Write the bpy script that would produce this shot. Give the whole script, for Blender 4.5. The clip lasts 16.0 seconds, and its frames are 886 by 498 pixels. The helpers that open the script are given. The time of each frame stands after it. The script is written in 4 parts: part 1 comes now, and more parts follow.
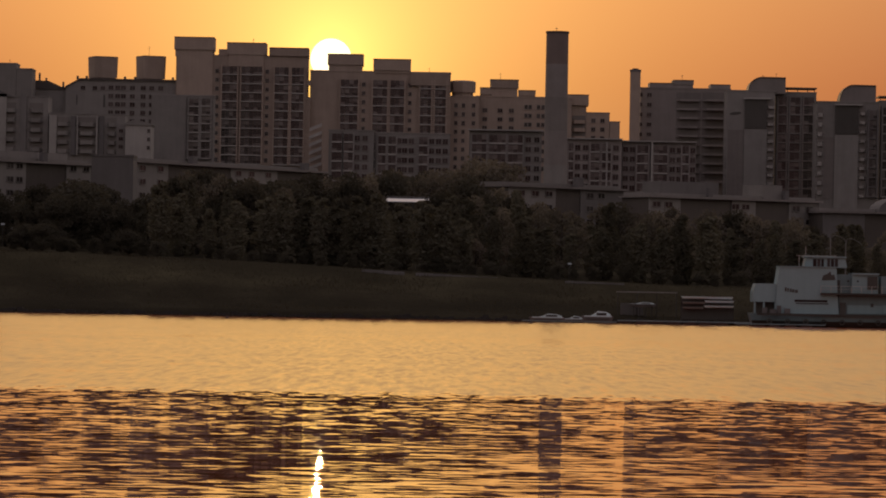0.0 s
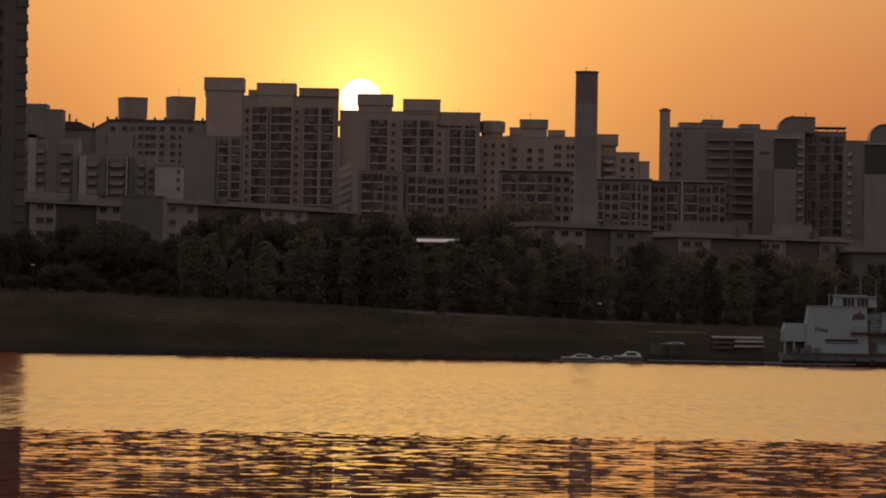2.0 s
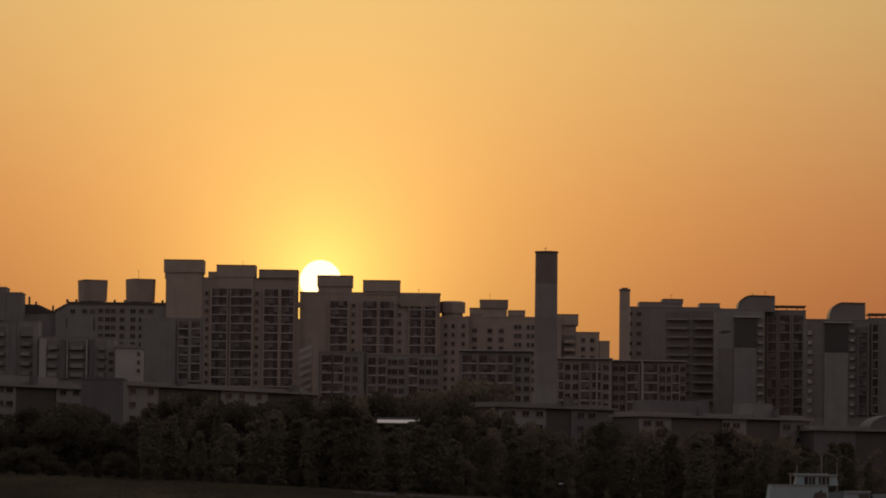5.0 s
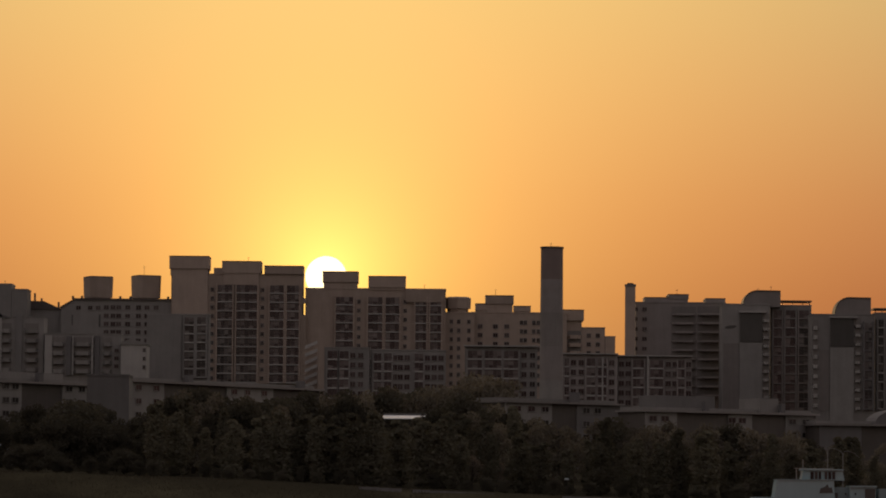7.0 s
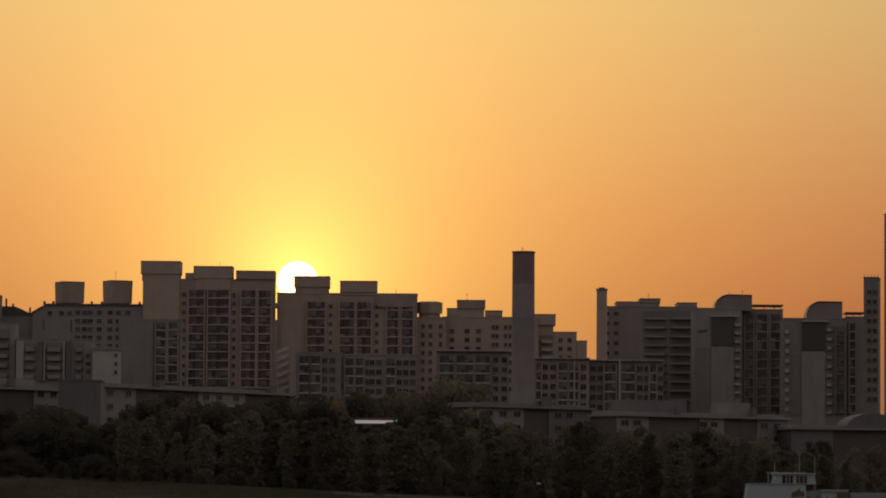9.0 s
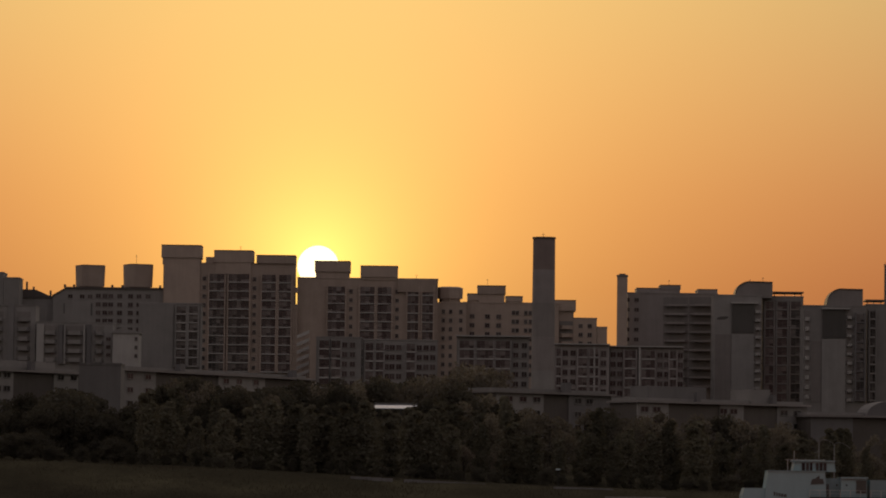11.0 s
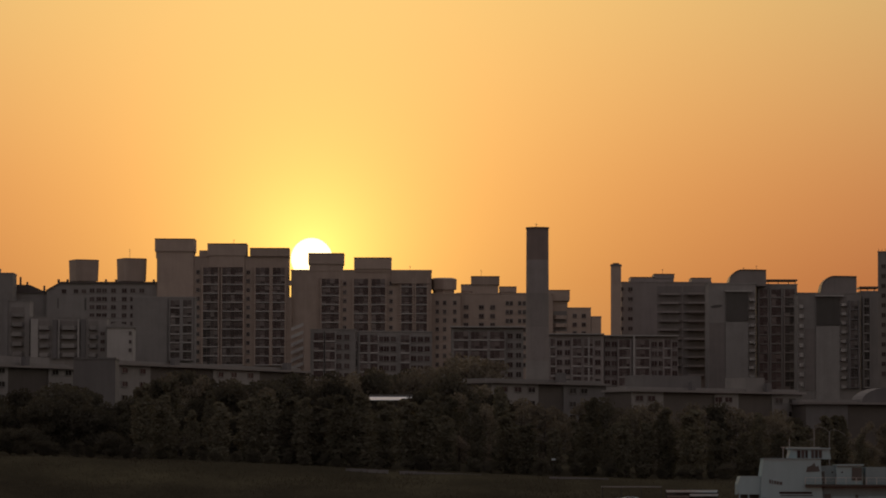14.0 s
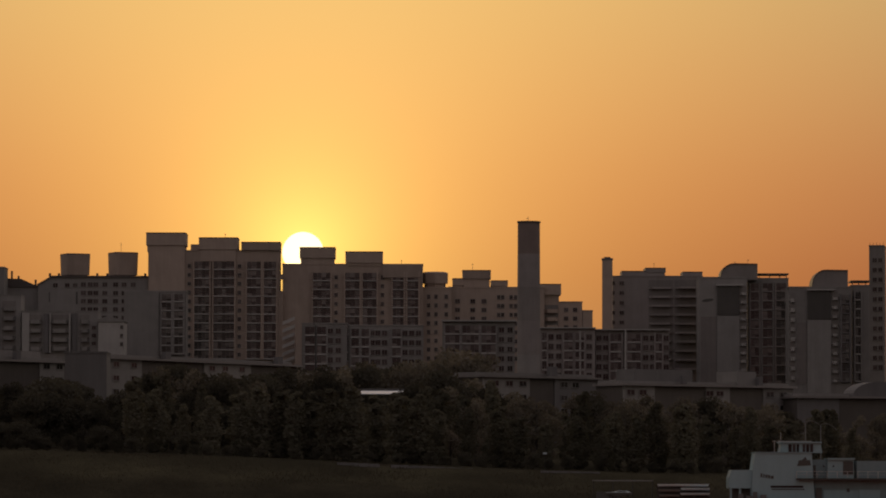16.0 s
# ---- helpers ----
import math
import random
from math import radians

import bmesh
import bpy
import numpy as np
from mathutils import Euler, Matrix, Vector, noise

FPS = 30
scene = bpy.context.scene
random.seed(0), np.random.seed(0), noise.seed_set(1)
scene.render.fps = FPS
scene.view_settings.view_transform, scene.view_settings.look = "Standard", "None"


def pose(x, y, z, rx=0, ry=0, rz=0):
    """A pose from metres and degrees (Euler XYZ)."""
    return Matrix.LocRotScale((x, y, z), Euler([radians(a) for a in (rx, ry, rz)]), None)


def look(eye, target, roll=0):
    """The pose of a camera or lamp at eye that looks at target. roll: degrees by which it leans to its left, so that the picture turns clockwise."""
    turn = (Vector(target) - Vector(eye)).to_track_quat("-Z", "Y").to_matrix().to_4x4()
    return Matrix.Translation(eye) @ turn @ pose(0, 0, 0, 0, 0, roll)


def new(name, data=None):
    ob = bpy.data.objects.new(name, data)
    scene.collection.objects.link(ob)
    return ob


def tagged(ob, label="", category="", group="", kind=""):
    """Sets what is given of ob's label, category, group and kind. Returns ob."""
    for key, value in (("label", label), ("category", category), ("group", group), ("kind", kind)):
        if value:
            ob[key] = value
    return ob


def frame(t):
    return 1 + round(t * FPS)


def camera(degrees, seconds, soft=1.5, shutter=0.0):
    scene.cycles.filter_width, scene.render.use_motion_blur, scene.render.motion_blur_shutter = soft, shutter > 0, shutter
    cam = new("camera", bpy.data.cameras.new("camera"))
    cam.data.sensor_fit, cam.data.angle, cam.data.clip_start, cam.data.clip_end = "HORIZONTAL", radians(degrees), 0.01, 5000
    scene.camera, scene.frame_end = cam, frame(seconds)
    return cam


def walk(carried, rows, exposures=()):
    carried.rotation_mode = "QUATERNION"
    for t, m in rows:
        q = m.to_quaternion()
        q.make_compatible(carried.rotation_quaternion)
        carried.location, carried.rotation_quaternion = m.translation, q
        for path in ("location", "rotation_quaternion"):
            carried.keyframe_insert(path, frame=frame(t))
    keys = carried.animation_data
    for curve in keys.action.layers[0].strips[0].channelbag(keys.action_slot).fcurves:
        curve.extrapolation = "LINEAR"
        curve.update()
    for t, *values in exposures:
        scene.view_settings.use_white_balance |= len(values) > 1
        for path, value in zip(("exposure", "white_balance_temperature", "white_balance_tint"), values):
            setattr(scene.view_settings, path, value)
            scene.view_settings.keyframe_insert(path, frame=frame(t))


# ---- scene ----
# ------------------------------------------------------------------ camera
EYE = 3.1          # the viewer's eye above the river
cam = camera(11.5, 16.0, soft=1.9)


def aim(yaw, pitch, roll):
    """The pose of a viewer on the quay who looks yaw degrees to the right of +y and pitch degrees up."""
    a, p = radians(yaw), radians(pitch)
    way = Vector((math.sin(a) * math.cos(p), math.cos(a) * math.cos(p), math.sin(p)))
    eye = Vector((0, 0, EYE))
    return look(eye, eye + 1000 * way, roll)


TURNS = (
    (0, 0.0000, 0.6500, 1.0500),
    (0.2, -0.0557, 0.6515, 1.0411),
    (0.5, -0.3170, 0.6673, 1.0277),
    (0.7, -0.3935, 0.7036, 1.0015),
    (1, -0.3920, 0.9967, 0.9621),
    (1.5, -0.4236, 1.0381, 0.9128),
    (2, -0.3975, 1.1654, 0.9621),
    (2.2, -0.1750, 1.1632, 0.9739),
    (2.5, -0.0482, 1.2988, 0.9916),
    (2.7, 0.0150, 1.4346, 0.9679),
    (2.8, 0.0408, 1.6227, 0.9560),
    (3, 0.1630, 2.1433, 0.9323),
    (3.2, 0.2663, 2.3556, 0.8859),
    (3.5, 0.3561, 2.4953, 0.8163),
    (4, 0.3218, 2.4819, 0.6728),
    (4.2, 0.2885, 2.5772, 0.6462),
    (4.3, 0.2644, 2.7281, 0.6329),
    (4.5, 0.1905, 3.2220, 0.6064),
    (4.7, 0.1333, 3.5053, 0.6192),
    (6.8, -0.0944, 3.5577, 0.4939),
    (7, 0.0187, 3.4681, 0.4890),
    (7.5, 0.2448, 3.3686, 0.4777),
    (8, 0.2622, 3.3428, 0.4171),
    (8.5, 0.3115, 3.4177, 0.3855),
    (9, 0.3891, 3.5320, 0.3736),
    (9.5, 0.3326, 3.5370, 0.5828),
    (9.7, 0.3229, 3.4298, 0.5926),
    (12, -0.1861, 3.2809, 0.5754),
    (12.5, -0.2189, 3.2260, 0.3615),
    (13, 0.0140, 3.2444, 0.2113),
    (13.5, 0.1884, 3.2174, 0.2126),
    (14, 0.2094, 3.2235, 0.1177),
    (14.5, 0.2769, 3.2349, 0.1121),
    (15, 0.3106, 3.2349, 0.1101),
    (15.5, 0.3107, 3.1958, 0.1288),
    (16, 0.3221, 3.1447, 0.1100),
)
walk(cam, [(t, aim(a, p, r)) for t, a, p, r in TURNS],
     ((0.0, 0.07, 6500, 13), (0.5, 0.16, 6500, 13), (1.0, 0.21, 6500, 11), (1.5, 0.09, 6500, 11), (2.0, 0.05, 6500, 11), (2.8, -0.05, 6500, 8), (3.5, -0.22, 6500, 7), (4.5, -0.24, 6500, 7),
      (7.0, -0.03, 6500, 4), (14.0, -0.02, 6500, 4), (15.0, -0.08, 6500, 5), (16.0, -0.18, 6500, 6)))

# ------------------------------------------------------------------ sky and sun
SUN = Vector((-0.02620, 0.99820, 0.05395)).normalized()          # towards the sun
SUN_ELEV, SUN_TURN = math.asin(SUN.z), math.atan2(SUN.x, SUN.y)


class Nodes:
    """Short hand for node trees."""

    def __init__(self, tree):
        self.tree = tree
        tree.nodes.clear()

    def add(self, kind, **inputs):
        node = self.tree.nodes.new(kind)
        for key, value in inputs.items():
            key = int(key[1:]) if key[0] == "_" else key.replace("__", " ")
            if isinstance(value, bpy.types.NodeSocket):
                self.tree.links.new(value, node.inputs[key])
            else:
                node.inputs[key].default_value = value
        return node

    def math(self, op, a, b=0.0, c=0.0):
        node = self.add("ShaderNodeMath", _0=a, _1=b, _2=c)
        node.operation = op
        return node.outputs[0]

    def vec(self, op, a, b=(0, 0, 0)):
        node = self.add("ShaderNodeVectorMath", _0=a, _1=b)
        node.operation = op
        return node.outputs["Value" if op == "DOT_PRODUCT" else "Vector"]

    def scale(self, a, s):
        node = self.add("ShaderNodeVectorMath", _0=a)
        node.operation = "SCALE"
        if isinstance(s, bpy.types.NodeSocket):
            self.tree.links.new(s, node.inputs["Scale"])
        else:
            node.inputs["Scale"].default_value = s
        return node.outputs["Vector"]

    def mix(self, fac, a, b, blend="MIX"):
        node = self.tree.nodes.new("ShaderNodeMix")
        node.data_type, node.blend_type = "RGBA", blend
        for key, value in ((0, fac), (6, a), (7, b)):
            if isinstance(value, bpy.types.NodeSocket):
                self.tree.links.new(value, node.inputs[key])
            else:
                node.inputs[key].default_value = value
        return node.outputs[2]

    def ramp(self, fac, stops):
        node = self.add("ShaderNodeValToRGB", Fac=fac)
        els = node.color_ramp.elements
        while len(els) < len(stops):
            els.new(0.5)
        for e, (p, c) in zip(els, stops):
            e.position, e.color = p, (*c, 1) if len(c) == 3 else c
        return node.outputs["Color"]

    def noise(self, vector, scale, detail=3.0, rough=0.55):
        return self.add("ShaderNodeTexNoise", Vector=vector, Scale=scale, Detail=detail, Roughness=rough)


def make_sky():
    world = bpy.data.worlds.new("evening_sky")
    scene.world = world
    world.use_nodes = True
    n = Nodes(world.node_tree)
    way = n.vec("NORMALIZE", n.add("ShaderNodeTexCoord").outputs["Generated"])
    sky = n.tree.nodes.new("ShaderNodeTexSky")
    sky.sky_type, sky.sun_disc = "NISHITA", False
    sky.sun_elevation, sky.sun_rotation = SUN_ELEV, SUN_TURN
    sky.air_density, sky.dust_density, sky.ozone_density = 2.0, 5.0, 1.0
    cosine = n.math("MINIMUM", n.vec("DOT_PRODUCT", way, tuple(SUN)), 1.0)
    theta = n.math("MULTIPLY", n.math("ARCCOSINE", cosine), 57.2958)          # degrees from the sun
    up = n.math("MULTIPLY", n.math("ARCSINE", n.add("ShaderNodeSeparateXYZ", Vector=way).outputs["Z"]), 57.2958)
    # dusty evening haze: deep orange low down, paler higher up, fading away from the sun
    low = n.ramp(n.math("DIVIDE", up, 90.0), HAZE)
    fade = n.ramp(n.math("DIVIDE", theta, 180.0), HAZE_FADE)
    haze = n.mix(1.0, low, fade, "MULTIPLY")
    # bright aureole round the sun
    wide = n.scale(GLOW_WIDE, n.math("EXPONENT", n.math("MULTIPLY", theta, -1 / 3.8)))
    near = n.scale(GLOW_NEAR, n.math("EXPONENT", n.math("MULTIPLY", theta, -1 / 0.85)))
    disc = n.math("MULTIPLY", n.math("LESS_THAN", theta, 0.268), 1.2)
    total = n.vec("ADD", n.vec("ADD", haze, n.vec("ADD", wide, near)), n.scale((0.75, 0.8, 0.72), disc))
    air = n.mix(1.0, sky.outputs[0], (0.62, 0.67, 0.90, 1), "MULTIPLY")      # thick evening dust dims the low sky
    bg1 = n.add("ShaderNodeBackground", Color=air, Strength=0.05)
    bg2 = n.add("ShaderNodeBackground", Color=total, Strength=1.0)
    both = n.add("ShaderNodeAddShader", _0=bg1.outputs[0], _1=bg2.outputs[0])
    n.tree.links.new(both.outputs[0], n.add("ShaderNodeOutputWorld").inputs["Surface"])


HAZE = ((0.0, (0.275, 0.078, 0.050)), (0.03, (0.284, 0.086, 0.055)), (0.045, (0.324, 0.156, 0.094)), (0.075, (0.400, 0.368, 0.204)), (0.3, (0.64, 0.46, 0.30)), (1.0, (0.43, 0.39, 0.37)))
HAZE_FADE = ((0.0, (1, 1, 1)), (0.012, (0.93, 0.92, 0.92)), (0.024, (0.84, 0.84, 0.85)), (0.045, (0.745, 0.765, 0.81)), (0.09, (0.66, 0.70, 0.80)), (0.25, (0.65, 0.70, 0.92)), (0.5, (0.525, 0.585, 0.87)), (1.0, (0.468, 0.518, 0.81)))
GLOW_WIDE = (0.55, 0.42, 0.09)
GLOW_NEAR = (0.95, 0.62, 0.12)
make_sky()

sun_data = bpy.data.lights.new("sun", "SUN")
sun_data.energy, sun_data.angle, sun_data.color = 0.5, radians(0.53), (1.0, 0.62, 0.28)
sun = new("sun", sun_data)
sun.matrix_world = look((0, 0, 0), -(SUN - Vector((0, 0, 0.0011))))
sun.location = 200 * SUN

# ------------------------------------------------------------------ materials
def finish(n, bsdf):
    n.tree.links.new(bsdf.outputs[0], n.add("ShaderNodeOutputMaterial").inputs["Surface"])


def weathered(name, color, rough=0.8, spread=0.22, streak=0.13, size=0.25, metallic=0.0, vary=0.12, bump=0.02):
    """Paint, concrete or metal with patches, fine grain and rain streaks."""
    m = bpy.data.materials.new(name)
    m.use_nodes = True
    n = Nodes(m.node_tree)
    where = n.add("ShaderNodeNewGeometry").outputs["Position"]
    patch = n.noise(where, size, 4).outputs[0]
    grain = n.noise(where, size * 14, 3).outputs[0]
    rain = n.noise(n.vec("MULTIPLY", where, (1.0, 1.0, 0.06)), 1.3, 3).outputs[0]
    tone = n.math("ADD", n.math("MULTIPLY", n.math("SUBTRACT", patch, 0.5), 2 * spread), n.math("MULTIPLY", n.math("SUBTRACT", grain, 0.5), spread))
    tone = n.math("ADD", tone, n.math("MULTIPLY", n.math("SUBTRACT", rain, 0.5), 2 * streak))
    tone = n.math("ADD", tone, n.math("MULTIPLY", n.math("SUBTRACT", n.add("ShaderNodeObjectInfo").outputs["Random"], 0.5), 2 * vary))
    tone = n.math("MAXIMUM", n.math("ADD", tone, 1.0), 0.2)
    col = n.scale(color, tone)
    relief = n.add("ShaderNodeBump", Strength=0.4, Distance=bump, Height=grain)
    bsdf = n.add("ShaderNodeBsdfPrincipled", Base__Color=col, Roughness=rough, Metallic=metallic, Normal=relief.outputs[0])
    finish(n, bsdf)
    return m


def leafy(name, color):
    """Thin leaves: part of the light is sent back, part shines through."""
    m = bpy.data.materials.new(name)
    m.use_nodes = True
    n = Nodes(m.node_tree)
    geo = n.add("ShaderNodeNewGeometry")
    tone = n.math("ADD", 0.85, n.math("MULTIPLY", geo.outputs["Random Per Island"], 0.3))
    tone = n.math("MULTIPLY", tone, n.math("ADD", 0.7, n.math("MULTIPLY", n.add("ShaderNodeObjectInfo").outputs["Random"], 0.6)))
    col = n.scale(color, tone)
    front = n.add("ShaderNodeBsdfPrincipled", Base__Color=col, Roughness=0.9, Specular__IOR__Level=0.08)
    back = n.add("ShaderNodeBsdfTranslucent", Color=n.mix(1.0, col, (1.15, 1.0, 0.7, 1), "MULTIPLY"))
    finish(n, n.add("ShaderNodeMixShader", _0=0.3, _1=front.outputs[0], _2=back.outputs[0]))
    return m


def glassy(name, color, rough=0.12):
    """Window glass over curtains, blinds and dark rooms: each pane of its own tone."""
    m = bpy.data.materials.new(name)
    m.use_nodes = True
    n = Nodes(m.node_tree)
    ran = n.add("ShaderNodeObjectInfo").outputs["Random"]
    isle = n.add("ShaderNodeNewGeometry").outputs["Random Per Island"]
    tone = n.math("FRACT", n.math("ADD", isle, n.math("MULTIPLY", ran, 7.31)))
    tone = n.math("ADD", 0.55, n.math("MULTIPLY", n.math("MULTIPLY", tone, tone), 1.5))
    finish(n, n.add("ShaderNodeBsdfPrincipled", Base__Color=n.scale(color, tone), Roughness=rough))
    return m


def earth(name):
    """Rough grass and soil on the banks."""
    m = bpy.data.materials.new(name)
    m.use_nodes = True
    n = Nodes(m.node_tree)
    where = n.add("ShaderNodeNewGeometry").outputs["Position"]
    big = n.noise(where, 0.06, 5).outputs[0]
    fine = n.noise(where, 1.7, 4).outputs[0]
    col = n.ramp(n.math("ADD", n.math("MULTIPLY", big, 0.7), n.math("MULTIPLY", fine, 0.3)),
                 ((0.3, (0.020, 0.017, 0.011)), (0.5, (0.033, 0.028, 0.018)), (0.7, (0.066, 0.057, 0.036))))
    # paler mown grass along the crest, dark brush lower down
    y = n.math("ADD", n.add("ShaderNodeSeparateXYZ", Vector=where).outputs["Y"], n.math("MULTIPLY", n.math("SUBTRACT", big, 0.5), 22.0))
    crest = n.ramp(n.math("DIVIDE", n.math("SUBTRACT", y, 640.0), 100.0), ((0.12, (0.9, 0.9, 0.9)), (0.27, (1.0, 1.0, 0.97)), (0.36, (1.32, 1.34, 1.25)), (0.50, (1.25, 1.27, 1.18)), (0.62, (1.0, 1.0, 0.95))))
    col = n.mix(1.0, col, crest, "MULTIPLY")
    relief = n.add("ShaderNodeBump", Strength=0.8, Distance=0.25, Height=fine)
    finish(n, n.add("ShaderNodeBsdfPrincipled", Base__Color=col, Roughness=1.0, Specular__IOR__Level=0.03, Normal=relief.outputs[0]))
    return m


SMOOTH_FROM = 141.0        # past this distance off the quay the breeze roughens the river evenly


def river(name):
    """River: clear ripples near the quay, and a wind-ruffled sheet beyond that sends back the higher sky."""
    m = bpy.data.materials.new(name)
    m.use_nodes = True
    n = Nodes(m.node_tree)
    where = n.add("ShaderNodeNewGeometry").outputs["Position"]
    dist = n.add("ShaderNodeSeparateXYZ", Vector=where).outputs["Y"]
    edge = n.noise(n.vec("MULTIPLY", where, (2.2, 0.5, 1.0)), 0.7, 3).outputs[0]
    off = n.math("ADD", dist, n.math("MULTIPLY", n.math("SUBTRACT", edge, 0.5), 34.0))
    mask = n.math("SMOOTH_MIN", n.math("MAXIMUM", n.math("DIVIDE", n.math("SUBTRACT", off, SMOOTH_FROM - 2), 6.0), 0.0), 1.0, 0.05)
    # ripples: crests across the view, short and steep by the quay, longer further out
    off_quay = n.math("MINIMUM", n.math("MAXIMUM", n.math("DIVIDE", n.math("SUBTRACT", dist, 75.0), 50.0), 0.0), 1.0)
    short = n.noise(n.vec("MULTIPLY", where, (1.25, 1.9, 1.0)), 1.0, 2.0, 0.6).outputs["Color"]
    long = n.noise(n.vec("MULTIPLY", where, (1.6, 0.9, 1.0)), 1.0, 2.5, 0.6).outputs["Color"]
    swell = n.noise(where, 0.2, 2).outputs["Color"]
    a = n.vec("MULTIPLY", n.vec("SUBTRACT", n.mix(off_quay, short, long), (0.5, 0.5, 0.5)), (0.030, 0.105, 0.0))
    b = n.vec("MULTIPLY", n.vec("SUBTRACT", swell, (0.5, 0.5, 0.5)), (0.006, 0.022, 0.0))
    # ripples lean towards the quay, the far sheet more, to mirror brighter sky
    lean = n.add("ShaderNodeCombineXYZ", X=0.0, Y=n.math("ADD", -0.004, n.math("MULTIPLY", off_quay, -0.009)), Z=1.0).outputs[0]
    close = n.vec("ADD", n.vec("ADD", a, b), lean)
    chop = n.noise(n.vec("MULTIPLY", where, (3.0, 0.2, 1.0)), 1.0, 3.0).outputs["Color"]
    band = n.noise(n.vec("MULTIPLY", where, (0.03, 0.12, 1.0)), 0.5, 2.0).outputs["Color"]
    c = n.vec("MULTIPLY", n.vec("SUBTRACT", chop, (0.5, 0.5, 0.5)), (0.08, 0.125, 0.0))
    d = n.vec("MULTIPLY", n.vec("SUBTRACT", band, (0.5, 0.5, 0.5)), (0.03, 0.045, 0.0))
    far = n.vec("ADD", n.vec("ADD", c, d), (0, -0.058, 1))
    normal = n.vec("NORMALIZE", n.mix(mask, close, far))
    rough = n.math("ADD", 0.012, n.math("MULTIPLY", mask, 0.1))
    # red base colour stands in for sunset glow in the dark ripples
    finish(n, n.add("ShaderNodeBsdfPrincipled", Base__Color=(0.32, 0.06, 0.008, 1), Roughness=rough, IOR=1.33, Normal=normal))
    return m


PALE = weathered("pale_paint", (0.365, 0.345, 0.33))
CREAM = weathered("cream_paint", (0.365, 0.288, 0.242))
GREY = weathered("grey_paint", (0.240, 0.224, 0.214))
DUSK = weathered("dark_grey_paint", (0.15, 0.14, 0.14))
SLATE = weathered("slate_paint", (0.188, 0.176, 0.172))
SHADEWALL = weathered("recess_shade_brown", (0.11, 0.094, 0.084))
STACK_PALE = weathered("stack_pale_band", (0.262, 0.232, 0.222))
STACK_DIM = weathered("stack_dim_band", (0.222, 0.198, 0.188))
STACK_TOP = weathered("stack_top_band", (0.198, 0.152, 0.138))
TOWER = weathered("dark_tower_cladding", (0.10, 0.092, 0.088), rough=0.6)
END_WALL = weathered("end_wall_paint", (0.272, 0.258, 0.248))
RECESS = weathered("balcony_recess_shade", (0.20, 0.18, 0.17))
# boat colours are tinted blue to offset the reddish light on them
HULLWHITE = weathered("boat_white", (0.44, 0.50, 0.54), rough=0.35, spread=0.1, streak=0.05)
BOATGREY = weathered("boat_grey", (0.185, 0.245, 0.262), rough=0.5, spread=0.2, streak=0.15)
BOATSHELL = weathered("boat_shell_white", (0.66, 0.78, 0.82), rough=0.35, spread=0.1, streak=0.05)
BRIGHTROOF = weathered("white_roof_sheet", (0.8, 0.8, 0.8), rough=0.4, spread=0.08, streak=0.05)
ROOF = weathered("dark_roofing", (0.09, 0.075, 0.07), rough=0.7)
# white vessel paint with its cool evening shade put into the colour
WHITE = weathered("shade_toned_white", (0.255, 0.355, 0.385), rough=0.45, spread=0.12, streak=0.12)
STEEL = weathered("galvanised_steel", (0.5, 0.5, 0.5), rough=0.35, metallic=0.9)
DARKSTEEL = weathered("dark_steel", (0.06, 0.055, 0.05), rough=0.5, metallic=0.4)
RUST = weathered("red_brown_paint", (0.075, 0.045, 0.037), rough=0.7)
GLASS = glassy("window_glass", (0.108, 0.098, 0.093))
DARKGLASS = glassy("dark_window_glass", (0.045, 0.040, 0.038))
DARKPANEL = weathered("dark_panel", (0.07, 0.065, 0.062), rough=0.4)
BARK = weathered("bark", (0.05, 0.04, 0.03), rough=0.95)
LEAF = leafy("dark_leaves", (0.085, 0.079, 0.062))
LEAF_D = leafy("poplar_leaves", (0.130, 0.122, 0.092))
LEAF_B = leafy("dry_leaves", (0.165, 0.148, 0.120))
GRASS = leafy("bank_grass", (0.062, 0.054, 0.038))
EARTH = earth("bank_soil")
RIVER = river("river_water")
STONE = weathered("riprap_stone", (0.045, 0.04, 0.037), size=0.6, rough=0.95)


# ------------------------------------------------------------------ builders
def box(bm, x0, x1, y0, y1, z0, z1):
    v = [bm.verts.new(p) for p in ((x0, y0, z0), (x1, y0, z0), (x1, y1, z0), (x0, y1, z0), (x0, y0, z1), (x1, y0, z1), (x1, y1, z1), (x0, y1, z1))]
    for f in ((3, 2, 1, 0), (4, 5, 6, 7), (0, 1, 5, 4), (1, 2, 6, 5), (2, 3, 7, 6), (3, 0, 4, 7)):
        bm.faces.new([v[i] for i in f])


def boxes(*rows):
    bm = bmesh.new()
    for r in rows:
        box(bm, *r)
    return bm


def tube(bm, x, y, z0, z1, r0, r1, sides=10):
    rings = []
    for z, r in ((z0, r0), (z1, r1)):
        rings.append([bm.verts.new((x + r * math.cos(6.28319 * i / sides), y + r * math.sin(6.28319 * i / sides), z)) for i in range(sides)])
    for i in range(sides):
        j = (i + 1) % sides
        bm.faces.new((rings[0][i], rings[0][j], rings[1][j], rings[1][i]))
    bm.faces.new(rings[1])
    bm.faces.new(rings[0][::-1])


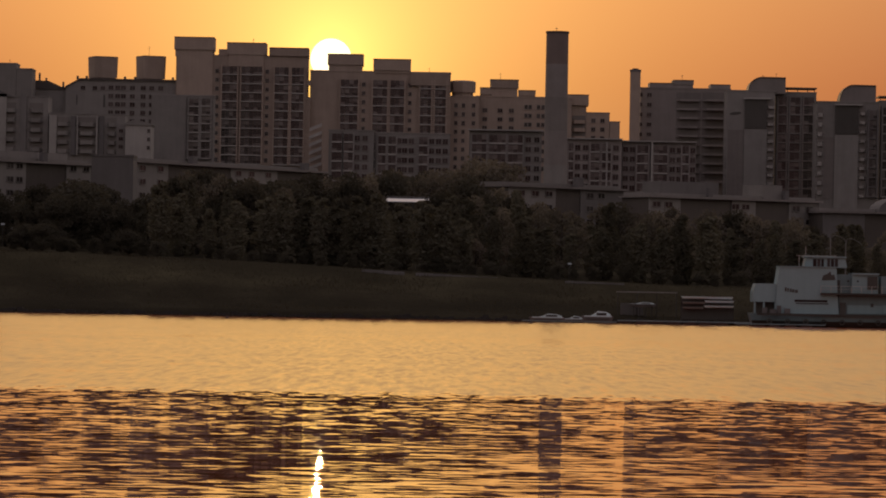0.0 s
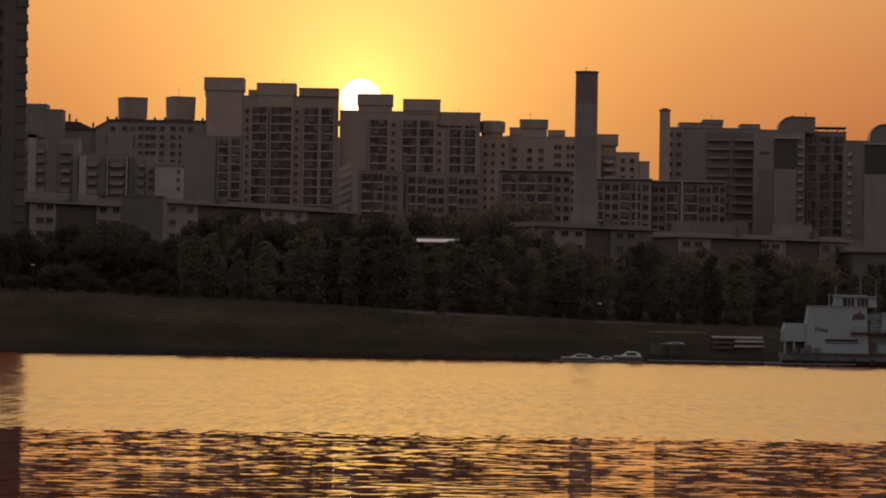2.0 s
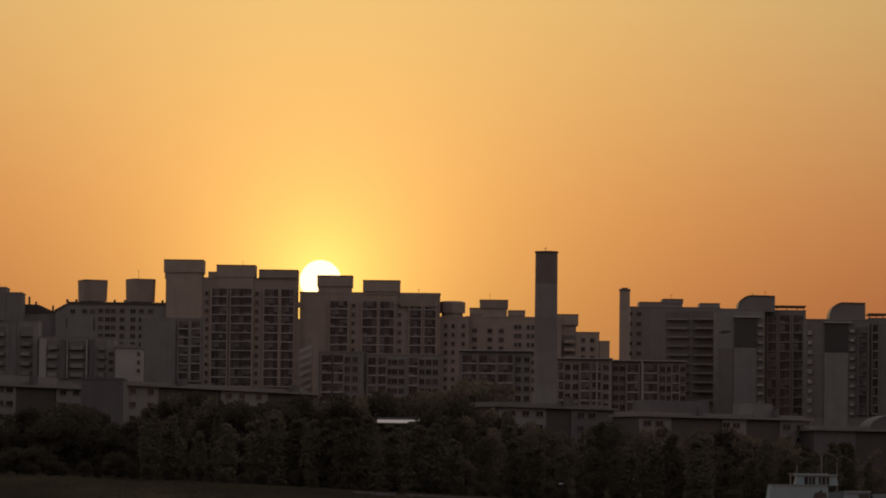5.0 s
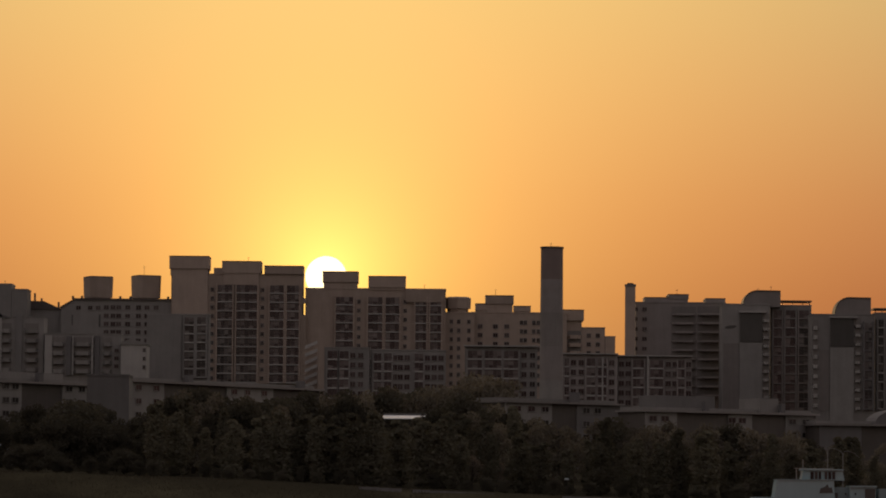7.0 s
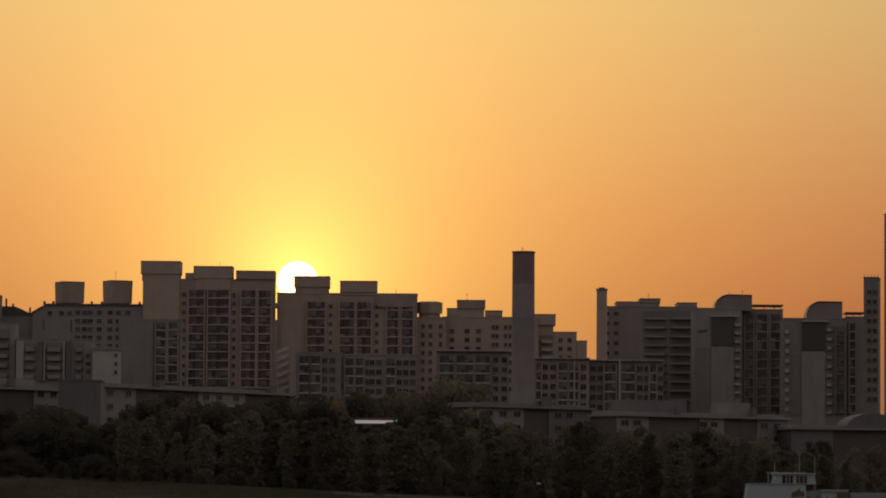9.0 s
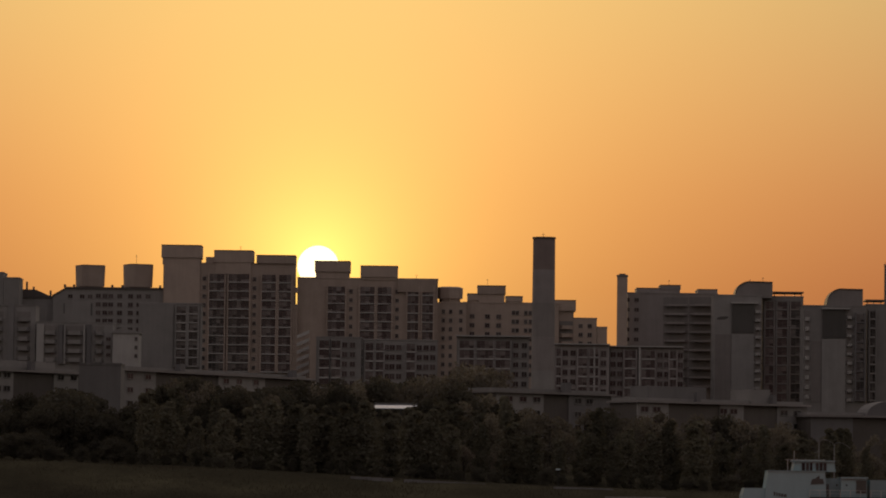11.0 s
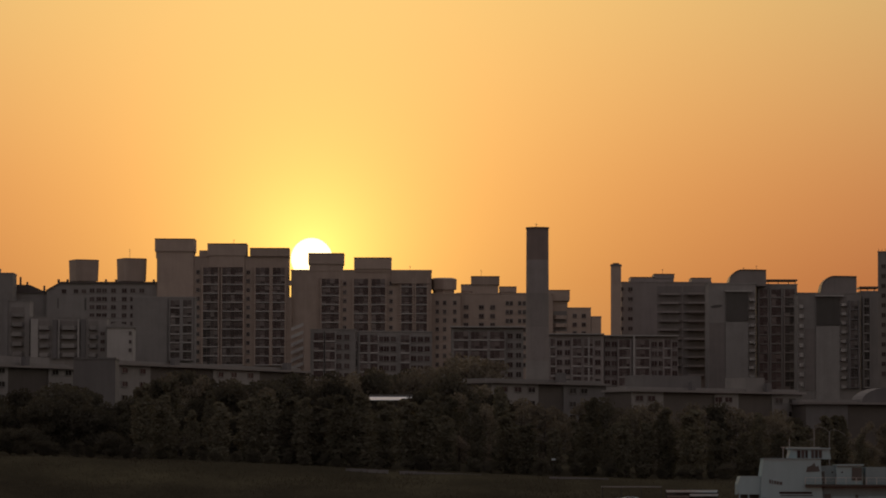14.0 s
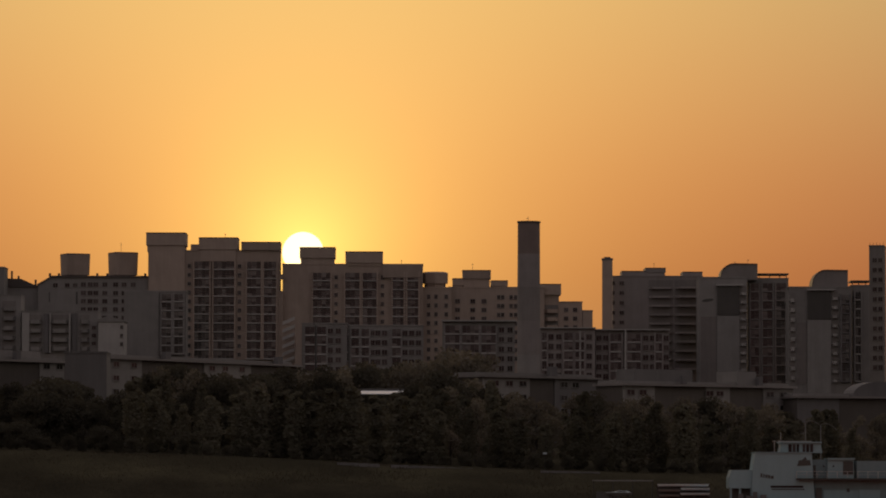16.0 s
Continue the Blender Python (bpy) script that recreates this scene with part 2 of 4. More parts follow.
def crate(bm, x, y, z0, z1, r0, r1, turn=24.0, cut=0.18):
    """A square tank, half as wide as r0 below and r1 above, with cut corners, turned about its axis."""
    rings = []
    for z, k in ((z0, r0), (z1, r1)):
        c = k * (1 - cut)
        plan = ((c, -k), (k, -c), (k, c), (c, k), (-c, k), (-k, c), (-k, -c), (-c, -k))
        co, si = math.cos(radians(turn)), math.sin(radians(turn))
        rings.append([bm.verts.new((x + co * p - si * q, y + si * p + co * q, z)) for p, q in plan])
    for i in range(8):
        j = (i + 1) % 8
        bm.faces.new((rings[0][i], rings[0][j], rings[1][j], rings[1][i]))
    bm.faces.new(rings[1])
    bm.faces.new(rings[0][::-1])


def prism(bm, outline, y0, y1):
    """Outline in x and z, pushed from y0 to y1."""
    a = [bm.verts.new((x, y0, z)) for x, z in outline]
    b = [bm.verts.new((x, y1, z)) for x, z in outline]
    bm.faces.new(a)
    bm.faces.new(b[::-1])
    for i in range(len(a)):
        j = (i + 1) % len(a)
        bm.faces.new((a[j], a[i], b[i], b[j]))


def mesh_of(bm, name, material):
    me = bpy.data.meshes.new(name)
    bm.normal_update()
    bm.to_mesh(me)
    bm.free()
    for m in material if isinstance(material, (list, tuple)) else (material,):
        me.materials.append(m)
    return me


def part(name, bm, material, parent, label="", at=None):
    """One mesh object under a thing or a part. bm: a bmesh or a ready mesh."""
    me = bm if isinstance(bm, bpy.types.Mesh) else mesh_of(bm, name, material)
    ob = new(name, me)
    ob.parent = parent
    if at is not None:
        ob.location = at
    if label:
        ob["label"] = label
    return ob


def thing(name, x, y, z, label, category, group="", kind="", turn=0):
    ob = new(name)
    ob.location, ob.rotation_euler = (x, y, z), (0, 0, radians(turn))
    ob.empty_display_size = 1
    return tagged(ob, label, category, group, kind)


def lerp(table, x):
    for (a, p), (b, q) in zip(table, table[1:]):
        if x <= b:
            return p + (q - p) * max(0.0, min(1.0, (x - a) / (b - a)))
    return table[-1][1]


def ground_z(x, y):
    crest = lerp(((-70, 9.4), (-30, 8.2), (10, 6.4), (40, 5.6)), x)
    if y < 300:
        return lerp(((-400, 3.5), (-6, 1.55), (3.0, 1.5), (3.2, -1.5), (60, -3.0), (300, -3.5)), y)
    if y < 690:
        return lerp(((300, -3.5), (634, -2.0), (640, 0.0), (643, 0.9), (655, 0.22 * crest), (690, crest)), y)
    return lerp(((690, crest), (720, crest + 0.6), (850, 12.0), (1000, 15.0), (1240, 27.0), (1420, 31.0), (2500, 22.0), (5000, 5.0)), y)


class Building:
    """A block with its front towards the river. Facade methods take world x and z (x along the front, from the left corner, when turned)."""

    def __init__(self, label, x0, x1, top, y, depth=12.0, wall=None, turn=0.0, group="", category="apartment building", name="apartment_building", coping=True, z_from=None):
        self.x, self.y, self.w, self.depth = x0, y, x1 - x0, depth
        self.z = (min(ground_z(x0, y), ground_z(x1, y + depth)) - 0.2) if z_from is None else z_from
        self.h = top - self.z
        self.wall = wall or CREAM
        if turn == "viewer":
            turn = -1.5 * math.degrees(math.atan2(x0 + self.w / 2, y))
        self.ob = thing(name, x0, y, self.z, label, category, group, turn=turn)
        part("wall", boxes((0, self.w, 0, depth, 0, self.h)), self.wall, self.ob)
        if coping:
            self.box("parapet", x0 - 0.12, x1 + 0.12, top, top + 0.35, -0.12, depth + 0.12, self.wall)

    def box(self, name, x0, x1, z0, z1, y0, y1, material=None, label="", parent=None):
        return part(name, boxes((x0 - self.x, x1 - self.x, y0, y1, z0 - self.z, z1 - self.z)), material or self.wall, parent or self.ob, label)

    def cap(self, x0, x1, z0, z1, y0=0.6, y1=None, lip=0.35, material=None, band=None):
        """A lift or stair house on the roof with a projecting head."""
        y1 = y1 or self.depth - 1.0
        house = self.box("penthouse", x0 + lip, x1 - lip, z0, z1 - (band or 3.0), y0 + lip, y1 - lip, material)
        head = self.box("penthouse_head", x0, x1, z1 - (band or 3.0), z1, y0, y1, material)
        self.box("roof_edge", x0 - 0.08, x1 + 0.08, z1, z1 + 0.25, y0 - 0.08, y1 + 0.08, ROOF)
        return house, head

    def windows(self, xs, zs, w=1.5, h=1.35):
        for z in zs:
            for x in xs:
                f = part("window", window_mesh(w, h), None, self.ob, at=(x - self.x, 0, z - self.z))
                part("pane", pane_mesh(w, h), None, f)

    def bay(self, x0, x1, z0, z1, floor=2.8, out=0.9, parapet=0.16, pier=0.45, count=None, material=None):
        """A column of glazed balconies between two piers."""
        n = count or max(1, round((z1 - z0) / floor))
        step = (z1 - z0) / n
        w = x1 - x0
        for x in (x0, x1):
            self.box("pier", x - pier / 2, x + pier / 2, z0, z1 + 0.2, -out - 0.1, 0.0, material)
        slab = slab_mesh(w - pier, out, parapet, material or PALE)
        glaze = glazing_mesh(w - pier, step - 0.25 - parapet)
        for i in range(n):
            at = (x0 + w / 2 - self.x, 0, z0 + i * step - self.z)
            b = part("balcony", slab, None, self.ob, at=at)
            g = part("glazing", glaze, None, b, at=(0, 0, parapet + 0.1))

    def bands(self, x0, x1, z0, z1, count, out=1.3, high=1.15, material=None):
        """Open balconies with solid parapets, chamfered at the ends."""
        step = (z1 - z0) / count
        w = x1 - x0
        # flat sheet behind the balconies, recess shade put into its darker colour
        self.box("balcony_back", x0, x1, z0, z1, -0.06, 0.0, RECESS, "dark sheet standing in for the shaded balcony recess")
        me = band_mesh(w, out, high, material or PALE)
        for i in range(count):
            part("balcony", me, None, self.ob, at=(x0 + w / 2 - self.x, 0, z0 + i * step - self.z))

    def mast(self, x, z, high=2.5, y=3.0):
        bm = bmesh.new()
        tube(bm, x - self.x, y, z - self.z, z - self.z + high, 0.06, 0.04, 6)
        for k, w in ((0.95, 0.5), (0.8, 0.7)):
            box(bm, x - self.x - w / 2, x - self.x + w / 2, y - 0.03, y + 0.03, z - self.z + high * k - 0.03, z - self.z + high * k + 0.03)
        part("antenna", bm, DARKSTEEL, self.ob)


CACHE = {}


def cached(key, make):
    if key not in CACHE:
        CACHE[key] = make()
    return CACHE[key]


def window_mesh(w, h, frame_paint=None):
    def make():
        t = 0.12
        return mesh_of(boxes((-w / 2 - t, -w / 2, -0.14, 0.0, -h / 2 - t, h / 2 + t), (w / 2, w / 2 + t, -0.14, 0.0, -h / 2 - t, h / 2 + t),
                             (-w / 2, w / 2, -0.14, 0.0, h / 2, h / 2 + t), (-w / 2, w / 2, -0.2, 0.0, -h / 2 - t, -h / 2), (-0.04, 0.04, -0.1, 0.0, -h / 2, h / 2)), "window_frame", frame_paint or GREY)
    return cached(("w", round(w, 2), round(h, 2), frame_paint), make)


def pane_mesh(w, h):
    return cached(("p", round(w, 2), round(h, 2)), lambda: mesh_of(boxes((-w / 2, w / 2, -0.05, 0.0, -h / 2, h / 2)), "pane", DARKGLASS))


def slab_mesh(w, out, parapet, material):
    def make():
        bm = boxes((-w / 2, w / 2, -out, 0.0, 0.0, 0.2), (-w / 2, w / 2, -out, -out + 0.12, 0.2, 0.2 + parapet))
        return mesh_of(bm, "balcony", material)
    return cached(("s", round(w, 1), out, parapet, material.name), make)


def glazing_mesh(w, h):
    def make():
        bm = bmesh.new()
        n = max(2, round(w / 1.3))
        for i in range(n):
            x = -w / 2 + w * i / n
            box(bm, x + 0.06, x + w / n - 0.06, -0.62, -0.55, 0.1, 0.85)
            box(bm, x + 0.06, x + w / n - 0.06, -0.62, -0.55, 0.97, h)
        return mesh_of(bm, "glazing", GLASS)
    return cached(("g", round(w, 1), round(h, 2)), make)


def band_mesh(w, out, high, material):
    def make():
        bm = bmesh.new()
        c = min(out * 0.8, w * 0.2)
        plan = ((-w / 2, 0.0), (-w / 2 + c, -out), (w / 2 - c, -out), (w / 2, 0.0))
        lo = [bm.verts.new((x, y, 0.0)) for x, y in plan]
        hi = [bm.verts.new((x, y, high)) for x, y in plan]
        inner = [bm.verts.new((x * 0.94, y + 0.12 if y < 0 else y, high)) for x, y in plan]
        fl = [bm.verts.new((x * 0.94, y + 0.12 if y < 0 else y, 0.18)) for x, y in plan]
        for i in range(3):
            bm.faces.new((lo[i], lo[i + 1], hi[i + 1], hi[i]))
            bm.faces.new((hi[i], hi[i + 1], inner[i + 1], inner[i]))
            bm.faces.new((inner[i], inner[i + 1], fl[i + 1], fl[i]))
        bm.faces.new(lo[::-1])
        bm.faces.new(fl)
        return mesh_of(bm, "balcony", material)
    return cached(("b", round(w, 1), out, high, material.name), make)


# ------------------------------------------------------------------ ground, river
def build_ground():
    xs = sorted(set([-4500, -2500, -1200, -600, -350, -220] + list(range(-160, 161, 4)) + [220, 350, 600, 1200, 2500, 4500]))
    ys = [-4500, -1500, -400, -100, -30, -6, 0, 3.0, 3.2, 20, 60, 150, 300, 600, 634, 637, 640, 641.5, 643, 646, 650] + list(range(655, 740, 5)) + list(range(745, 1000, 15)) + list(range(1000, 1450, 30)) + [1600, 2000, 2500, 3500, 4900]
    bm = bmesh.new()
    grid = []
    for y in ys:
        row = []
        for x in xs:
            z = ground_z(x, y)
            if 640 < y < 1000 and abs(x) < 200:
                z += 0.45 * noise.noise(Vector((x * 0.07, y * 0.07, 0))) + 0.15 * noise.noise(Vector((x * 0.4, y * 0.4, 3)))
            row.append(bm.verts.new((x, y, z)))
        grid.append(row)
    for a, b in zip(grid, grid[1:]):
        for i in range(len(xs) - 1):
            f = bm.faces.new((a[i], a[i + 1], b[i + 1], b[i]))
            f.smooth = True
    tagged(new("ground", mesh_of(bm, "ground", EARTH)), "grassy river banks and rising city ground", "ground", kind="structure")
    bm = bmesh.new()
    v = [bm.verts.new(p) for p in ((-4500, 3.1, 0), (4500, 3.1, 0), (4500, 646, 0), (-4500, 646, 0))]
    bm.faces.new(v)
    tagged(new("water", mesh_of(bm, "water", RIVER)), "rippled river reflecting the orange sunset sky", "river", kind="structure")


build_ground()

# ------------------------------------------------------------------ the tall slab in front of the sun
FL = 2.8
b = Building("tall slab apartment building with glazed balconies, backlit", -85.41, -43.77, 78.61, 1390, wall=CREAM, group="tall slabs", depth=13)
b.cap(-86.05, -73.55, 78.34, 84.23, y0=-0.8, band=3.8)
b.box("lift_tower", -85.06, -73.81, b.z, 78.34, -0.5, 0.0, CREAM)
b.box("penthouse", -72.05, -69.02, 78.5, 80.82, 0.5, 8)
b.cap(-69.41, -57.08, 78.64, 82.75, y0=-0.6, band=3.6)
b.box("stair_front", -68.81, -57.74, 75.42, 79.35, -0.4, 0.0)
b.cap(-55.99, -43.66, 78.88, 81.38, y0=-0.6, band=2.4)
zb, zt = 44.38, 75.47
for x0, x1 in ((-70.97, -65.79), (-64.9, -57.93), (-54.36, -49.54), (-49.0, -44.72)):
    b.bay(x0, x1, zb, zt)
b.windows([-72.4, -56.5], [zb + 1.5 + i * FL for i in range(11)], 0.9, 1.1)
b.mast(-61.23, 82.79, 1.6)
b.box("link_wall", -43.82, -42.75, b.z, 66.13, 0.1, 1.0)
b.box("link_bridge", -43.82, -42.75, 69.7, 71.4, 0.1, 1.0)

b = Building("tall slab apartment building with stepped roof houses, backlit", -43.02, 1.48, 74.51, 1392, wall=CREAM, group="tall slabs", depth=13)
b.cap(-37.6, -26.34, 74.32, 79.87, y0=-0.4, band=3.2)
b.cap(-23.08, -11.28, 74.22, 78.51, y0=-0.6, band=3.4)
zb, zt = 43.83, 72.09
for x0, x1 in ((-33.52, -27.61), (-23.32, -18.32), (-17.78, -12.95), (-8.3, -4.37), (-3.65, 0.28)):
    b.bay(x0, x1, zb, zt)
b.windows([-26.0, -11.34], [zb + 1.5 + i * FL for i in range(10)], 0.9, 1.1)
b.box("penthouse_head", -11.2, 0.79, 70.5, 74.62, -0.9, 9)
b.mast(-5.34, 74.8, 1.4)

b = Building("slim apartment tower with an eight-sided roof house", 0.19, 10.59, 67.3, 1396, wall=CREAM, group="tall slabs")
bm = bmesh.new()
tube(bm, 5.32 - b.x, 5, 68.92 - b.z, 72.33 - b.z, 4.1, 4.2, 8)
tube(bm, 5.32 - b.x, 5, 72.33 - b.z, 72.68 - b.z, 4.2, 3.4, 8)
tube(bm, 5.32 - b.x, 5, 67.12 - b.z, 68.92 - b.z, 3.4, 3.4, 8)
part("penthouse", bm, CREAM, b.ob, "eight-sided roof house")
b.windows([3.33, 5.66, 8.89], [64.61 - i * FL for i in range(9)], 0.9, 1.2)

b = Building("broad apartment building with stepped roof houses", 9.55, 40.13, 67.66, 1400, wall=CREAM, group="tall slabs")
b.cap(10.94, 14.54, 67.26, 70.5, band=2)
b.cap(14.13, 23.13, 67.37, 73.13, band=2.5)
b.cap(23.19, 28.58, 67.5, 69.84, band=1.5)
b.windows([25.64, 26.9, 29.6, 31.04], [64.66 - i * FL for i in range(8)], 0.9, 1.2)
b.windows([12.51, 17.37, 20.97], [63.38 - i * FL for i in range(7)], 1.4, 1.2)
b.mast(17.35, 73.28, 2.2)

b = Building("stepped apartment building behind the tall chimney", 38.79, 44.91, 65.54, 1402, wall=CREAM, group="tall slabs")
b.cap(38.02, 45.58, 65.37, 68.8, y0=-0.8, band=3.2)
b.bands(40.37, 44.69, 52.04, 62.31, 4, material=CREAM)
b = Building("stepped apartment building with plain end wall", 44.96, 52.34, 63.14, 1402, wall=CREAM, group="tall slabs")
b.windows([47.18, 50.06], [60.8 - i * FL for i in range(4)], 1.2, 1.2)
b = Building("low step of an apartment building, plain wall", 52.48, 55.64, 60.36, 1402, wall=CREAM, group="tall slabs")

# ------------------------------------------------------------------ the tall round chimney
x0, x1 = 27.93, 34.36
base = ground_z(x0, 1235)
chim = thing("chimney", x0, 1235, base, "tall round concrete chimney painted in faded bands", "chimney")
zs = [0, 41.33 - base, 50.86 - base, 60.38 - base, 69.75 - base, 78.48 - base]
stack_r = (x1 - x0) / 2
for i, m in enumerate((GREY, STACK_PALE, STACK_DIM, STACK_PALE, STACK_TOP)):
    bm = bmesh.new()
    tube(bm, stack_r, stack_r, zs[i], zs[i + 1], stack_r * (1.03 - 0.012 * i), stack_r * (1.018 - 0.012 * i), 28)
    part("shaft", bm, m, chim, "dark faded top band" if i == 4 else "")
bm = bmesh.new()
tube(bm, stack_r, stack_r, zs[5], zs[5] + 0.5, stack_r + 0.1, stack_r + 0.1, 28)
part("rim", bm, ROOF, chim)
bm = bmesh.new()
tube(bm, (x1 - x0) * 0.45, 2, zs[5] + 0.5, zs[5] + 1.7, 0.06, 0.05, 6)
box(bm, (x1 - x0) * 0.45 - 0.4, (x1 - x0) * 0.45 + 0.4, 1.96, 2.04, zs[5] + 1.2, zs[5] + 1.3)
part("lightning_rod", bm, DARKSTEEL, chim)

# ------------------------------------------------------------------ middle row, in front of the tall slabs
def mid_row(label, bx, win_cols, bays, rows_y, wall, depth=10.0):
    b = Building(label, *bx, wall=wall, group="middle row", depth=depth)
    rows_y = rows_y + [rows_y[-1] - 2.86 * (i + 1) for i in range(2)]
    b.windows(win_cols, rows_y, 1.5, 1.5)
    z0, z1 = rows_y[-1] - 1.4, rows_y[0] + 1.4
    for x0, x1 in bays:
        b.bay(x0, x1, z0, z1, 2.85, out=0.8, parapet=0.25, count=len(rows_y))
    return b


b = mid_row("mid-rise apartment building with dark balconies", (-34.64, -21.18, 52.64, 1310), [-26.14, -23.78], ((-33.88, -30.51), (-30.34, -27.15)), [50.5, 47.64, 44.78, 41.92], GREY)
b = mid_row("mid-rise apartment building with a white roof edge", (-20.85, 1.56, 52.04, 1312), [-13.7, -12.02, -10.0, -3.93, -1.91, 0.12], ((-20.11, -17.41), (-17.08, -14.38), (-7.97, -4.94)), [49.98, 47.11, 44.25, 41.38], GREY)
b = mid_row("mid-rise apartment building with a white roof edge", (7.24, 28.7, 53.29, 1305), [24.76, 27.27], ((7.83, 12.52), (12.85, 18.22), (18.55, 23.25)), [50.76, 47.9, 45.05, 42.2, 39.35], GREY)
b.box("roof_edge", 6.9, 29.03, 53.27, 53.69, -1.1, 0.3, PALE)
b = mid_row("mid-rise apartment building with window columns", (36.2, 52.67, 51.36, 1308), [39.49, 41.84, 50.92], ((36.64, 38.48), (43.19, 46.21), (46.55, 49.57)), [48.84, 45.98, 43.12, 40.27, 37.41], STACK_PALE)
b.box("roof_edge", 36.19, 52.83, 51.36, 51.7, -1.1, 0.3, PALE)
b = mid_row("mid-rise apartment building with window columns", (53.01, 74.92, 51.02, 1312), [53.94, 55.96, 67.93, 69.95, 73.99], ((57.14, 60.85), (62.2, 66.58), (70.62, 72.98)), [48.66, 45.79, 42.93, 40.06, 37.19], STACK_PALE)
b.box("roof_edge", 52.84, 75.1, 51.02, 51.36, -1.1, 0.3, PALE)
b.box("pier", 61.55, 62.06, 36.15, 50.98, -1.2, 0.0, PALE)
b.box("pier", 47.9, 48.41, 35.9, 50.73, -5.3, -5.0, PALE)

# outside stair with slanting flights
sx0, sx1 = -41.06, -36.97
st = thing("stair_tower", sx0, 1325, ground_z(sx0, 1325), "outside stair with slanting concrete flights", "stair")
part("wall", boxes((0, sx1 - sx0, 1.5, 4, 0, 53.69 - ground_z(sx0, 1325))), CREAM, st)
for i in range(6):
    z = 41.09 + i * 2.35 - ground_z(sx0, 1325)
    bm = bmesh.new()
    prism(bm, ((0.2, z), (sx1 - sx0 - 0.2, z + 1.6), (sx1 - sx0 - 0.2, z + 2.6), (0.2, z + 1.0)), 0.0, 0.25)
    part("flight", bm, PALE, st)

# ------------------------------------------------------------------ left group
b = Building("long apartment building with two square roof tanks", -116.15, -85.39, 70.36, 1392, wall=GREY, group="left blocks", depth=11)
bm = bmesh.new()
prism(bm, ((-4.2, 0), (0, 0), (0, b.h), (-4.2, b.h - 2.6)), 0.0, 11.0)
part("sloping_end", bm, GREY, b.ob)
bm = bmesh.new()
prism(bm, ((-4.5, b.h - 2.8), (0.2, b.h), (0.2, b.h + 0.5), (-4.5, b.h - 2.2)), -0.3, 11.3)
part("sloping_roof", bm, ROOF, b.ob)
b.box("roof", -116.16, -85.04, 70.33, 70.86, -0.5, 11.5, ROOF)
for x, zt in ((-109.08, 77.73), (-93.87, 78.18)):
    bm = bmesh.new()
    crate(bm, x - b.x, 5.5, 70.33 - b.z, 71.22 - b.z, 3.0, 3.1)
    crate(bm, x - b.x, 5.5, 71.22 - b.z, zt - b.z, 3.72, 3.9)
    t = part("water_tank", bm, CREAM, b.ob, "square grey roof-top water tank")
    bm = bmesh.new()
    crate(bm, x - b.x, 5.5, zt - b.z, zt - b.z + 0.3, 3.98, 3.8)
    part("tank_lid", bm, ROOF, t)
b.windows([-105.99, -103.85, -102.06, -99.2, -95.8, -93.12, -90.25], [68.06, 65.38, 62.79, 60.19, 57.51], 1.5, 1.3)
b.windows([-114.85, -111.1, -108.59], [67.84], 1.4, 1.2)
for x in [-116.89, -114.03, -101.87, -98.65, -86.67]:
    b.box("chimney_pot", x - 0.35, x + 0.35, 70.7, 71.77, 3, 3.7, ROOF)
b.box("slot", *(-116.93, -116.57, 62.37, 65.59), -0.04, 0.0, DARKPANEL)
b.box("slot", *(-108.34, -107.8, 61.82, 65.75), -0.04, 0.0, DARKPANEL)
b.mast(-94.5, 77.99, 3.6, y=5.5)

b = Building("pitched-roof apartment building with chimneys", -131.49, -120.21, 67.31, 1394, wall=GREY, group="left blocks", coping=False)
bm = bmesh.new()
prism(bm, ((-0.4, b.h), (b.w + 0.4, b.h), (b.w + 0.4, b.h + 0.5), (b.w * 0.9, b.h + 0.6), (b.w * 0.5, b.h + 2.6), (b.w * 0.12, b.h + 2.7), (-0.4, b.h + 2.2)), -0.4, 12.4)
part("roof", bm, ROOF, b.ob)
for x, zt in ((-129.24, 72.63), (-127.09, 71.05), (-121.67, 69.9)):
    b.box("chimney_pot", x - 0.3, x + 0.3, 67.31, zt, 4, 4.6, ROOF)

b = Building("plain-walled apartment tower with a stepped roof", -145.39, -134.93, 74.37, 1380, wall=GREY, group="left blocks")
b.mast(-137.25, 74.6, 1.2)
b = Building("plain-walled apartment tower, lower step", -134.84, -129.93, 72.73, 1380, wall=GREY, group="left blocks")

b = Building("apartment building with angular pale balconies", -138.65, -117.58, 60.54, 1302, wall=GREY, group="left blocks")
for x0, x1 in ((-130.14, -127.12), (-123.11, -119.1), (-136.83, -132.48)):
    b.bands(x0, x1, 44.53, 58.92, 5, material=GREY)
b.box("gable_panel", *(-132.48, -129.97, 43.24, 61.48), -0.5, 0.0, PALE)
b.box("stair_bay", *(-125.79, -123.95, 44.2, 61.6), -0.8, 0.0, SLATE)
bm = bmesh.new()
prism(bm, ((-0.5, b.h), (b.w * 0.52, b.h), (b.w * 0.3, b.h + 2.0), (b.w * 0.2, b.h + 2.0)), -0.5, 12.5)
part("roof", bm, DUSK, b.ob)
b = Building("apartment building with pale balconies and dark stair bays", -116.95, -94.44, 55.59, 1298, wall=GREY, group="left blocks")
for x0, x1 in ((-114.7, -111.03), (-108.36, -103.02), (-99.69, -97.02)):
    b.bands(x0, x1, 44.07, 54.74, 4, material=GREY)
b.box("gable_panel", *(-116.83, -114.66, 42.89, 55.24), -0.5, 0.0, PALE)
b.box("pier", *(-102.99, -102.49, 43.63, 55.14), -1.2, 0.0, PALE)
